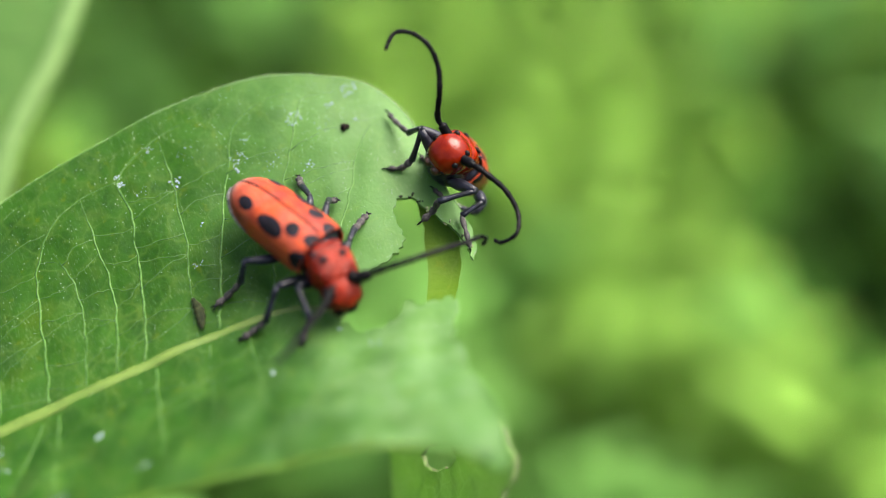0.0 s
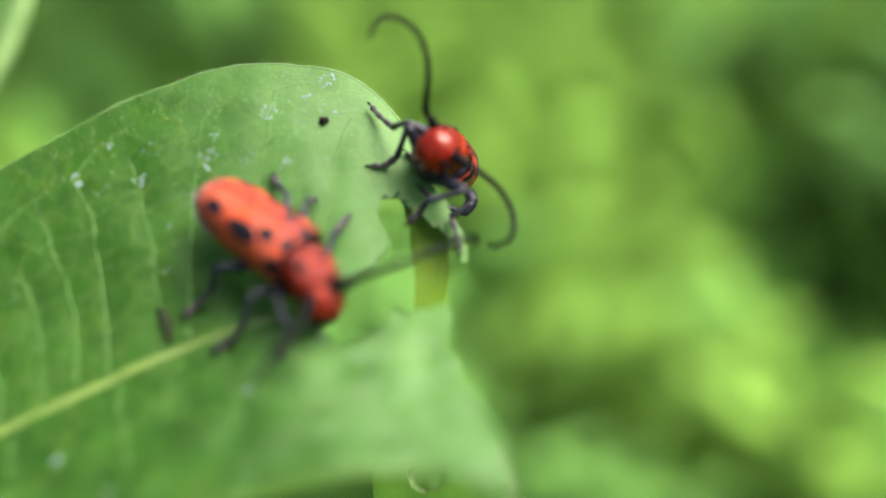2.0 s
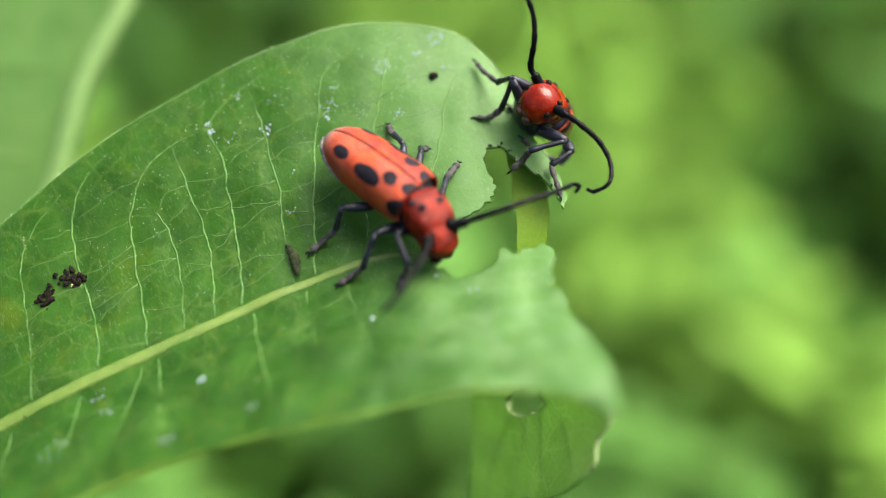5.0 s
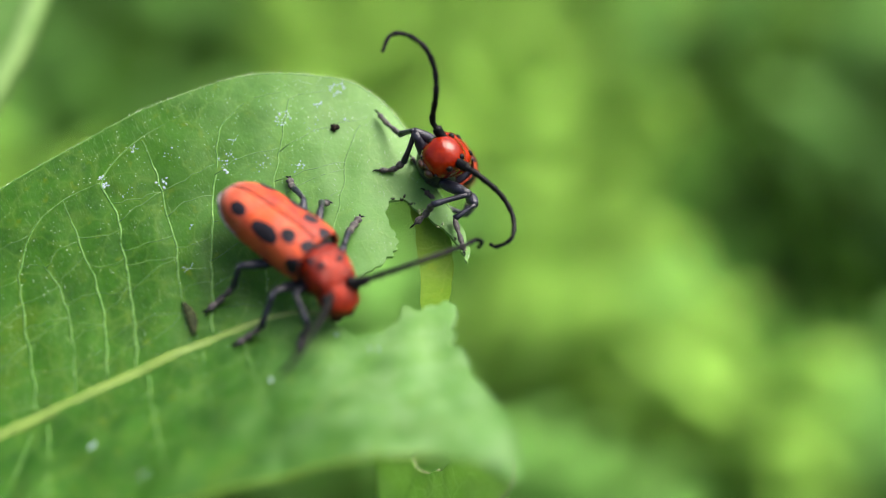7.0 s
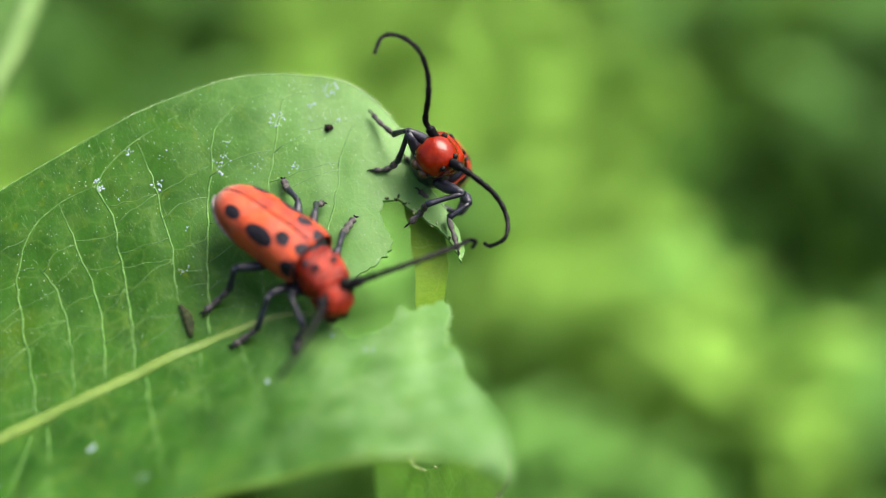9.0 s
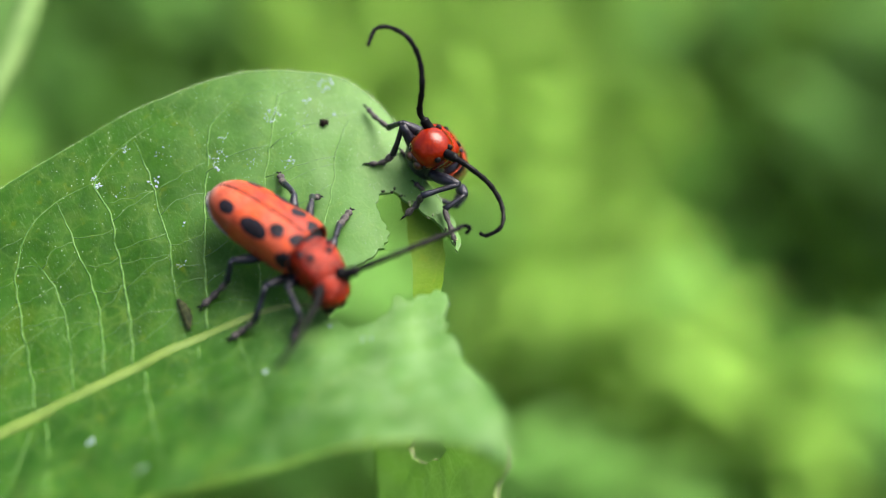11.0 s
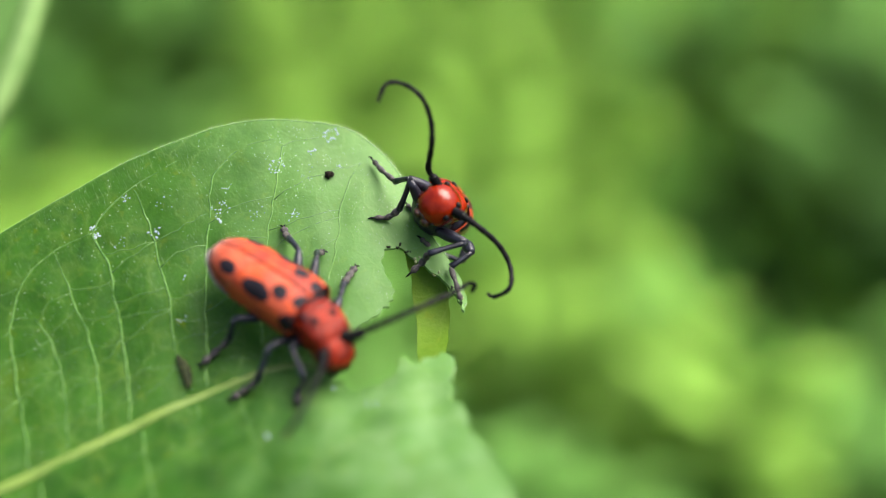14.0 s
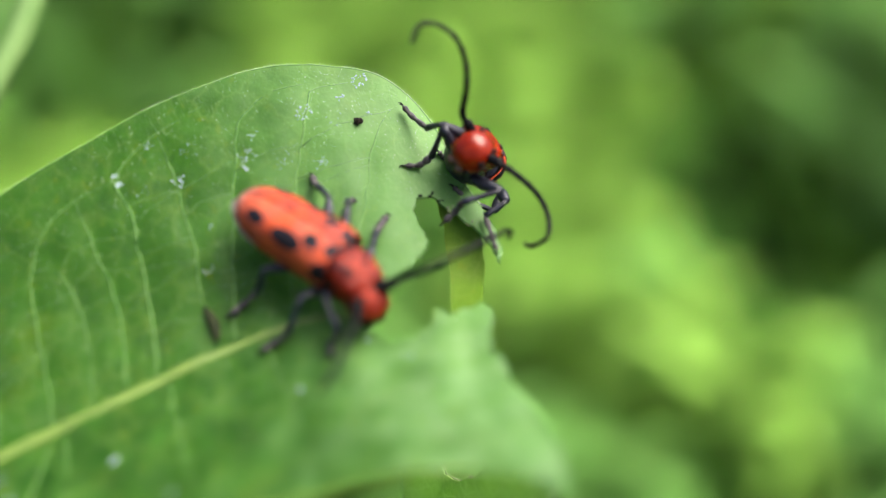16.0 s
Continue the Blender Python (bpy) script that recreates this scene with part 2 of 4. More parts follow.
# soil tones kept near black, putting the gaps' deep shadow into the colour
def soil_material():
    n = Nodes("mossy_soil")
    c = n.coords(1.0)
    f = n.ramp(n.noise(c, 14.0, 6.0), 0.35, 0.65)
    g = n.ramp(n.noise(c, 4.0, 3.0), 0.40, 0.6)
    col = n.mix(g, n.mix(f, (0.003, 0.008, 0.002), (0.006, 0.014, 0.003)), n.mix(f, (0.004, 0.017, 0.002), (0.008, 0.03, 0.004)))
    n.put(n.bsdf, "Base Color", col)
    n.put(n.bsdf, "Roughness", 0.95)
    n.put(n.bsdf, "Specular IOR Level", 0.08)
    n.bump(n.noise(c, 60.0, 4.0), 0.6, 0.01)
    return n.material


SOIL = soil_material()

# ---- mesh helpers (millimetres in, metres out) ----
MM = 0.001


def empty(name, matrix):
    ob = new(name)
    ob.empty_display_size = 0.01
    ob.matrix_world = matrix
    return ob


def mesh_object(name, verts, faces, material, parent=None, label="", smooth=True, matrix=None):
    me = bpy.data.meshes.new(name)
    me.from_pydata([tuple(v) for v in verts], [], faces)
    me.materials.append(material)
    if smooth:
        me.polygons.foreach_set("use_smooth", [True] * len(me.polygons))
    me.update()
    ob = new(name, me)
    if parent:
        ob.parent = parent
    if matrix is not None:
        ob.matrix_basis = matrix
    return tagged(ob, label) if label else ob


def spline(points, steps):
    """Catmull-Rom through points, steps per span."""
    p = [Vector(q) for q in points]
    p = [p[0] * 2 - p[1], *p, p[-1] * 2 - p[-2]]
    res = []
    for i in range(1, len(p) - 2):
        a, b, c, d = p[i - 1:i + 3]
        for k in range(steps):
            t = k / steps
            res.append(0.5 * ((2 * b) + (c - a) * t + (2 * a - 5 * b + 4 * c - d) * t * t + (3 * b - a - 3 * c + d) * t ** 3))
    return res + [p[-2]]


def tube_mesh(path, radii, sides=8, flat=1.0, up=Vector((0, 0, 1))):
    """Vertices and faces of a closed tapered tube along path."""
    verts, faces, n = [], [], len(path)
    ref = up
    for i, p in enumerate(path):
        d = (path[min(i + 1, n - 1)] - path[max(i - 1, 0)]).normalized()
        a = d.cross(ref)
        if a.length < 1e-4:
            a = d.cross(Vector((1, 0.3, 0)))
        a.normalize()
        b = a.cross(d)
        for k in range(sides):
            w = 2 * math.pi * k / sides
            verts.append((p + (a * math.cos(w) + b * math.sin(w) * flat) * radii[i]) * MM)
    for i in range(n - 1):
        for k in range(sides):
            j = (k + 1) % sides
            faces.append((i * sides + k, i * sides + j, (i + 1) * sides + j, (i + 1) * sides + k))
    faces.append(tuple(range(sides))[::-1])
    faces.append(tuple((n - 1) * sides + k for k in range(sides)))
    return verts, faces


def tube(name, path, radii, material, parent=None, label="", sides=8, flat=1.0, origin=None):
    if origin is not None:
        path = [p - Vector(origin) for p in path]
    v, f = tube_mesh(path, radii, sides, flat)
    ob = mesh_object(name, v, f, material, parent, label)
    if origin is not None:
        ob.location = Vector(origin) * MM
    return ob


def inside(p, poly):
    x, y = p
    hit = False
    for i in range(len(poly)):
        (x1, y1), (x2, y2) = poly[i - 1], poly[i]
        if (y1 > y) != (y2 > y) and x < (x2 - x1) * (y - y1) / (y2 - y1) + x1:
            hit = not hit
    return hit


def sheet(name, outline, holes, surface, step, thick, material, parent, label="", margin=0.6):
    """A leaf-like sheet: the outline filled with a fine triangle net and lifted by surface(u, v)."""
    from mathutils.geometry import delaunay_2d_cdt
    loops = [outline, *holes]
    pts, edges = [], []
    for loop in loops:
        k = len(pts)
        pts += [Vector(p) for p in loop]
        edges += [(k + i, k + (i + 1) % len(loop)) for i in range(len(loop))]
    border = np.array([tuple(p) for p in pts])
    lo, hi = border.min(0), border.max(0)
    rng = np.random.RandomState(3)
    u = lo[0]
    while u < hi[0]:
        v = lo[1]
        while v < hi[1]:
            q = (u + rng.uniform(-0.2, 0.2) * step, v + rng.uniform(-0.2, 0.2) * step)
            if inside(q, outline) and not any(inside(q, h) for h in holes) and np.hypot(*(border - q).T).min() > margin * step:
                pts.append(Vector(q))
            v += step
        u += step
    vs, _, fs, _, _, _ = delaunay_2d_cdt(pts, edges, [], 0, 1e-5)
    keep = []
    for f in fs:
        c = sum((vs[i] for i in f), Vector((0, 0))) / len(f)
        if inside(c, outline) and not any(inside(c, h) for h in holes):
            keep.append(tuple(f))
    verts = [Vector(surface(v.x, v.y)) * MM for v in vs]
    ob = mesh_object(name, verts, keep, material, parent, label)
    mod = ob.modifiers.new("thickness", "SOLIDIFY")
    mod.thickness, mod.offset = thick * MM, -1.0
    split = ob.modifiers.new("crisp_rim", "EDGE_SPLIT")
    split.split_angle = radians(55)
    return ob


def ragged(points, amount, seed, density=2.2):
    """A chewed edge: the polyline broken into small irregular bites."""
    rng = random.Random(seed)
    res = []
    for a, b in zip(points, points[1:]):
        a, b = Vector(a), Vector(b)
        n = max(1, int((b - a).length * density))
        side = Vector((-(b - a).y, (b - a).x)).normalized()
        for i in range(n):
            t = (i + rng.uniform(-0.2, 0.2) * (i > 0)) / n
            res.append(a.lerp(b, t) + side * rng.uniform(-amount, amount) * (1 if i else 0.4))
    return res


# ---- the milkweed leaf that the beetles sit on ----
LEAF_FRAME = Matrix(((0.90792, -0.40905, -0.09144, -0.01156), (0.33010, 0.83224, -0.44543, 0.07067), (0.25831, 0.37423, 0.89063, 0.74495), (0, 0, 0, 1)))


def lower_margin(u):
    return -8.6 - 3.6 / (1 + math.exp(-(u + 10) / 5.0)) - 10.5 / (1 + math.exp(-(u - 6.0) / 4.0)) if u > -40 else -8.6


VEINS = [
    ([(-30.1, 1.8), (-28.7, 7.6), (-27.8, 12.8), (-26, 15.5), (-22.5, 17.5)], 0.16),
    ([(-24.3, 2.0), (-23.4, 6.3), (-23.1, 12.5), (-21.6, 16.5), (-19.3, 18.4), (-16.5, 19.2)], 0.17),
    ([(-20.2, 1.8), (-19.5, 5.6), (-18.6, 10.2), (-17.9, 13.0), (-15.6, 16.0), (-12.6, 17.2), (-9.3, 17.3)], 0.19),
    ([(-17.1, 1.7), (-16.0, 5.7), (-15.4, 10.2), (-16.2, 13.9)], 0.14),
    ([(-14.5, 1.6), (-13.1, 6.5), (-12.6, 10.1), (-12.7, 13.0), (-12.6, 16.9)], 0.17),
    ([(-12.2, 1.6), (-11.0, 5.4), (-10.0, 10.0), (-9.1, 14.5), (-9.3, 17.1), (-7.4, 18.6), (-4.6, 19.5), (-0.9, 20.0)], 0.18),
    ([(-7.8, 1.6), (-6.8, 6.5), (-6.0, 9.1), (-5.4, 13.3), (-4.9, 16.3), (-5.0, 19.2)], 0.16),
    ([(-6.0, 1.5), (-4.2, 6.2), (-2.5, 10.3), (-1.2, 13.2), (0.6, 16.4), (1.5, 17.7), (4.3, 18.9), (7.4, 18.4)], 0.18),
    ([(-1.5, 1.2), (0.6, 6.5), (3.4, 11.5), (5.0, 14.0), (7.0, 16.9), (7.8, 17.7), (10.5, 17.2)], 0.16),
    ([(2.0, 0.2), (5.2, 4.5), (8.1, 8.6), (9.6, 11.0), (11.6, 13.1), (12.9, 13.8)], 0.15),
    ([(-11.7, 0.5), (-12.0, -2.7), (-12.35, -6.8), (-12.3, -9.3)], 0.18),
    ([(-21.0, 0.3), (-22.9, -2.5), (-25.2, -5.9)], 0.15),
    ([(-19.7, 0.4), (-20.3, -3.1), (-21.0, -7.4)], 0.17),
    ([(-26.2, 0.3), (-27.3, -2.0), (-29.6, -5.6)], 0.15),
    ([(-7.0, 0.4), (-7.6, -2.2), (-8.3, -7.0)], 0.13),
    ([(-3.9, -0.3), (-4.1, -3.0), (-4.4, -8.0)], 0.12),
    ([(-32.1, 0.3), (-33.1, -2.0), (-34.8, -6)], 0.15),
    ([(-36, 1.6), (-35, 7), (-34.6, 12)], 0.16),
]


def spline_uv(points):
    """The line of a side vein on the flat blade, slightly wandering."""
    return [(p.x + 0.22 * noise.noise(Vector((p.x * 0.9, p.y * 0.9, 5))), p.y) for p in spline([(*p, 0) for p in points], 10)]


VEIN_LINES = np.array([q for points, _ in VEINS for q in spline_uv(points)])


def furrow(u, v):
    """1 on a side vein, falling to 0 on the puffed tissue between two of them."""
    return math.exp(-((VEIN_LINES - (u, v)) ** 2).sum(1).min() / 1.1)


def skin(u, v):
    """Height of the blade over its plane, millimetres: a shallow trough along the midrib, margins that roll down."""
    a, b = max(u, -45) / 30, v / 30
    z = -1.315 - 0.288 * a - 5.785 * b + 1.108 * a * b - 1.742 * a * a + 4.723 * b * b + 7.021 * math.sqrt(b * b + 0.01)
    edge = v - lower_margin(u)
    if v < 0 and edge < 2.6:
        z -= (0.010 + 0.065 / (1 + math.exp(-(u - 5.0) / 1.0))) * (2.6 - edge) ** 2
    if v > 17.5:
        z -= 0.035 * (v - 17.5) ** 2
    if v < -2:
        z += 0.8 * min(1.0, (-2 - v) / 3) * noise.noise(Vector((u * 0.30, v * 0.22, 11.0)))
    z -= 0.17 * furrow(u, v)
    z += 0.25 * noise.noise(Vector((u * 0.16, v * 0.16, 2.0))) + 0.1 * noise.noise(Vector((u * 0.5, v * 0.5, 7.0)))
    return z


def blade_point(u, v, up=0.0):
    """A point of the blade; the tip bends down."""
    d = 0.012 * max(0.0, u - 4.0) ** 2
    return Vector((u + 0.14 * d, v + 0.537 * d, skin(u, v) + up - d))


def on_skin(u, v, up=0.0):
    return blade_point(u, v, up)


plant = tagged(empty("milkweed_plant", LEAF_FRAME), "green milkweed stem with a broad chewed leaf held out flat", "plant")

upper = [tuple(p) for p in spline([(-66, 2.0), (-60, 8), (-50, 13.0), (-38, 15.5), (-28.6, 17.2), (-17.5, 20.2), (-7, 21.5), (-1.6, 21.7), (3.5, 21.4), (6.5, 20.6), (9.8, 19.0), (12.9, 17.0), (14.6, 14.2), (15.3, 11.0), (15.3, 7.7), (15.2, 5.2), (15.5, 3.0)], 6)]
bite = ragged([(15.6, 0.9), (15.2, -1.0), (14.35, -2.1), (14.6, -0.4), (14.4, 1.0), (13.9, 2.2), (13.15, 3.9), (12.3, 5.7), (11.1, 6.0)], 0.10, 8, 2.8)
bite += ragged([(11.1, 6.0), (10.4, 5.3), (10.3, 4.0), (10.4, 3.0), (9.9, 1.6), (8.5, 1.2), (6.8, 1.0), (4.6, -0.6), (2.9, -2.4), (3.4, -3.9), (4.0, -4.75), (5.3, -4.9), (6.6, -4.95), (7.5, -4.2), (8.3, -3.5), (8.7, -4.75), (10.0, -4.6), (11.3, -5.0), (11.4, -6.1), (10.2, -7.8), (9.6, -9.1), (10.0, -9.9), (9.8, -11.2), (9.5, -12.2)], 0.24, 5, 2.8)
right = [tuple(p) for p in spline([(9.5, -12.2), (9.8, -15.0), (9.8, -17.4), (9.4, -19.1), (9.0, -20.4), (8.5, -21.2), (7.9, -21.0)], 5)]
lower = [tuple(p) for p in spline([(7.1, -19.8), (6.3, -18.6), (4.8, -17.4), (2.4, -16.0), (-1.0, -14.5), (-4.6, -13.5), (-8.4, -12.5), (-13.5, -11.1), (-21.1, -9.6), (-28, -8.9), (-38, -9.5), (-50, -9.0), (-60, -5.5), (-66, -1.0)], 5)]
outline = [tuple(p)[:2] for p in [*upper, *bite[:-1], *right, *lower]]
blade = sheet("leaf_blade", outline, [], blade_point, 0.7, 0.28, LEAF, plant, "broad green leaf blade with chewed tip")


def vein(points, width, material=VEIN, name="vein", lift=0.015):
    path = [on_skin(u, v, lift) for u, v in spline_uv(points)]
    n = len(path)
    tube(name, path, [max(0.03, 0.54 * width * (1 - 0.3 * i / n) * min(1.0, (n - i) / (0.2 * n)) * (1 + 0.22 * noise.noise(Vector((i * 0.45, width * 90, 1.5))))) for i in range(n)], material, blade, sides=6, flat=0.2)


tube("midrib", [on_skin(p[0], p[1], 0.02) for p in spline([(-66, 0.4, 0), (-48, 1.2, 0), (-33, 1.2, 0), (-24, 1.3, 0), (-14.5, 1.15, 0), (-9.5, 1.15, 0), (-5, 0.9, 0), (-1, 0.5, 0), (1.6, -0.5, 0), (3.0, -2.4, 0)], 6)], [0.62 - 0.46 * (i / 54) ** 1.1 for i in range(55)], RIB, blade, "pale raised midrib", 12, 0.22)
for points, width in VEINS:
    vein(points, width)


def veinlets():
    """The fine cross veins between neighbouring side veins, above and below the midrib."""
    rng = random.Random(21)
    upper_sides = [spline([(*p, 0) for p in points], 8) for points, _ in VEINS[:10]]
    lower_sides = [spline([(*VEINS[q][0][k], 0) for k in range(len(VEINS[q][0]))], 8) for q in (16, 13, 11, 12, 10, 14, 15)]

    def at(side, v):
        return min(side, key=lambda p: abs(p.y - v))
    for sides, first, last in ((upper_sides, 3.0, 15.5), (lower_sides, 1.6, 8.0)):
        sign = 1 if sides is upper_sides else -1
        for a, b in zip(sides, sides[1:]):
            v = first
            while v < min(abs(a[-1].y), abs(b[-1].y), last):
                p0, p1 = at(a, sign * v), at(b, sign * (v + rng.uniform(-1.4, 1.4)))
                v += rng.uniform(1.2, 3.0)
                if (p1 - p0).length > 8.5 or (p1 - p0).length < 1.2:
                    continue
                bow = rng.uniform(-0.5, 0.5)
                path = []
                for i in range(8):
                    w = i / 7
                    p = p0.lerp(p1, w)
                    p += Vector((rng.uniform(-0.1, 0.1), bow * math.sin(math.pi * w) + rng.uniform(-0.14, 0.14), 0)) * (0 < i < 7)
                    path.append(on_skin(p.x, p.y, 0.0))
                tube("veinlet", path, [0.042 - 0.002 * i for i in range(8)], VEINLET, blade, sides=5, flat=0.5)


veinlets()


def leaf_down():
    """Short pale hairs, densest towards the tip and along the far margin."""
    rng = random.Random(31)
    verts, faces = [], []

    def hair(root, tip, r):
        k = len(verts)
        for w in range(3):
            verts.append((root + Vector((math.cos(2.1 * w), math.sin(2.1 * w), 0)) * r) * MM)
        verts.append(tip * MM)
        faces.extend(((k, k + 1, k + 3), (k + 1, k + 2, k + 3), (k + 2, k, k + 3)))
    for _ in range(7000):
        u, v = rng.uniform(-24, 15), rng.uniform(-10, 21)
        if rng.random() > 0.12 + max(0.0, (u + 10) / 26) ** 1.5 or noise.noise(Vector((u * 0.4, v * 0.4, 9.0))) < rng.uniform(-0.5, 0.35) or not inside((u, v), outline):
            continue
        p, long = on_skin(u, v), rng.uniform(0.08, 0.26)
        hair(p, p + Vector((rng.uniform(-0.7, 0.7), rng.uniform(-0.7, 0.7), rng.uniform(0.3, 0.9))) * long, rng.uniform(0.012, 0.024))
    for a, b in zip(upper[24:], upper[25:]):
        for _ in range(9):
            t = rng.random()
            u, v = a[0] + (b[0] - a[0]) * t, a[1] + (b[1] - a[1]) * t
            p = on_skin(u, v)
            out = Vector((b[1] - a[1], -(b[0] - a[0]), 0)).normalized() * -1.0
            hair(p, p + (out + Vector((rng.uniform(-0.5, 0.5), rng.uniform(-0.5, 0.5), rng.uniform(-0.4, 0.6)))) * rng.uniform(0.1, 0.3), 0.016)
    tagged(mesh_object("down", verts, faces, DOWN, blade, "fine pale down on the leaf"), kind="stuff")


leaf_down()


def patch(rows):
    """A smooth surface over a grid of control points; s and t run from 0 to 1."""
    rows = [[Vector(p) for p in r] for r in rows]

    def bez(c, t):
        c = list(c)
        while len(c) > 1:
            c = [a.lerp(b, t) for a, b in zip(c, c[1:])]
        return c[0]
    return lambda s, t: bez([bez(r, s) for r in rows], t)


# the folded-under tip that hangs below the near margin
curl_net = patch([
    [(3.5, -4.9, -18.7), (5.4, -7.1, -14.6), (8.9, -11.8, -6.4), (10.7, -14.5, -1.9)],
    [(2.0, -8.0, -20.4), (4.1, -10.2, -16.2), (8.1, -14.6, -7.8), (10.9, -17.1, -3.2)],
    [(0.6, -10.9, -22.0), (2.9, -13.2, -17.8), (7.1, -17.6, -9.4), (9.7, -19.8, -4.6)],
    [(-1.3, -14.6, -24.0), (1.3, -17.1, -19.9), (4.9, -20.6, -11.1), (6.0, -21.5, -5.8)],
])


def curl(s, t, up=0.0):
    """The tip folds under the blade and slants away from it; up is towards the open side."""
    ripple = 0.35 * noise.noise(Vector((s * 5, t * 5, 3))) + 0.15 * noise.noise(Vector((s * 13, t * 13, 8)))
    return curl_net(s, t) + Vector((0.12, 0.47, -0.87)) * (ripple - up)


curl_outline = [tuple(p) for p in ragged([(0, 0), (0.5, 0), (1.0, 0), (1, 0.2), (1.03, 0.34), (1.02, 0.5), (0.94, 0.62), (0.955, 0.70), (1.0, 0.80), (0.98, 0.88), (0.82, 1), (0.4, 0.98), (0, 1), (0.03, 0.5), (0, 0)], 0.014, 9, 14)]
hole = [(0.47 + 0.135 * math.cos(a) + 0.014 * math.sin(5 * a), 0.28 + 0.11 * math.sin(a) + 0.014 * math.cos(7 * a)) for a in np.linspace(0, 2 * math.pi, 30)[:-1]]
curled = sheet("curled_tip", curl_outline, [hole], curl, 0.045, 0.25, UNDER, plant, "yellow-green underside of the curled leaf tip with a hole")
ring = [curl(*p, 0.08) for p in hole]
tube("hole_rim", [*ring, ring[0]], [0.09 + 0.05 * math.sin(i * 2.3) for i in range(len(ring) + 1)], CHEWED, curled, "pale dry rim of the hole", 6)
rim = [curl(p[0], p[1], 0.05) for p in curl_outline if p[0] > 0.9 and 0.05 < p[1] < 0.93]
tube("chewed_rim", rim, [0.10 + 0.05 * math.sin(i * 1.9) for i in range(len(rim))], CHEWED, curled, "pale chewed edge", 6)
for a, b in (((0.47, 0.42), (0.36, 0.95)), ((0.56, 0.40), (0.60, 0.92)), ((0.36, 0.36), (0.16, 0.9)), ((0.70, 0.45), (0.80, 0.85))):
    tube("vein", [curl(a[0] + (b[0] - a[0]) * k / 9 + 0.01 * math.sin(k), a[1] + (b[1] - a[1]) * k / 9, 0.03) for k in range(10)], [0.16 - 0.006 * k for k in range(10)], UNDER_VEIN, curled, "", 6, 0.4)

# thin pale rim along the far margin
tube("margin", [blade_point(p[0], p[1], -0.05) for p in upper], [0.09] * len(upper), VEIN, blade, "thin pale leaf margin", 6, 0.8)

# paler tube added so that the lower margin looks lit through
tube("margin", [blade_point(p[0], p[1] + 0.05, -0.12) for p in lower], [0.17] * len(lower), THIN_RIM, blade, "translucent yellow-green rolled margin", 8, 0.7)

# the strip of the tip that droops behind the bite
droop = patch([
    [(12.7, 5.6, -2.6), (14.0, 5.5, -2.6), (14.9, 3.9, -2.8)],
    [(12.4, 2.8, -5.0), (13.9, 2.2, -5.2), (14.8, 0.6, -5.2)],
    [(9.7, -2.4, -5.2), (11.3, -2.4, -5.2), (12.9, -2.2, -5.0)],
    [(8.5, -5.8, -1.9), (9.6, -5.6, -1.8), (10.7, -5.1, -1.7)],
])
STRIP = leaf_material("torn_strip", (0.085, 0.18, 0.009), (0.115, 0.22, 0.014), (0.14, 0.21, 0.010), (0.15, 0.24, 0.03), 0.6, 0.4, 2.4, 0.2, through_tone=(0.13, 0.24, 0.012))
sheet("torn_strip", [tuple(p) for p in ragged([(0, 0), (1, 0), (1, 0.5), (0.97, 0.75), (1, 1), (0, 1), (0, 0)], 0.035, 4, 12)], [], lambda s, t: droop(s, t), 0.07, 0.1, STRIP, plant, "backlit yellow-green torn strip of leaf")

# petiole and stem that carry the leaf
inv = LEAF_FRAME.inverted()


def in_leaf(x, y, z):
    return (inv @ Vector((x, y, z))) / MM


base = on_skin(-66, 0.4)
stem_top, stem_foot = in_leaf(-0.098, 0.035, 0.84), in_leaf(-0.115, 0.03, 0.0)
tube("petiole", spline([base, base + Vector((-6, 0, -1.5)), in_leaf(-0.098, 0.036, 0.71)], 5), [1.1] * 11, STEM, plant)
tube("stem", spline([stem_foot, in_leaf(-0.106, 0.033, 0.4), in_leaf(-0.099, 0.035, 0.7), stem_top], 6), [4.2 - 0.09 * i for i in range(19)], STEM, plant, sides=12)


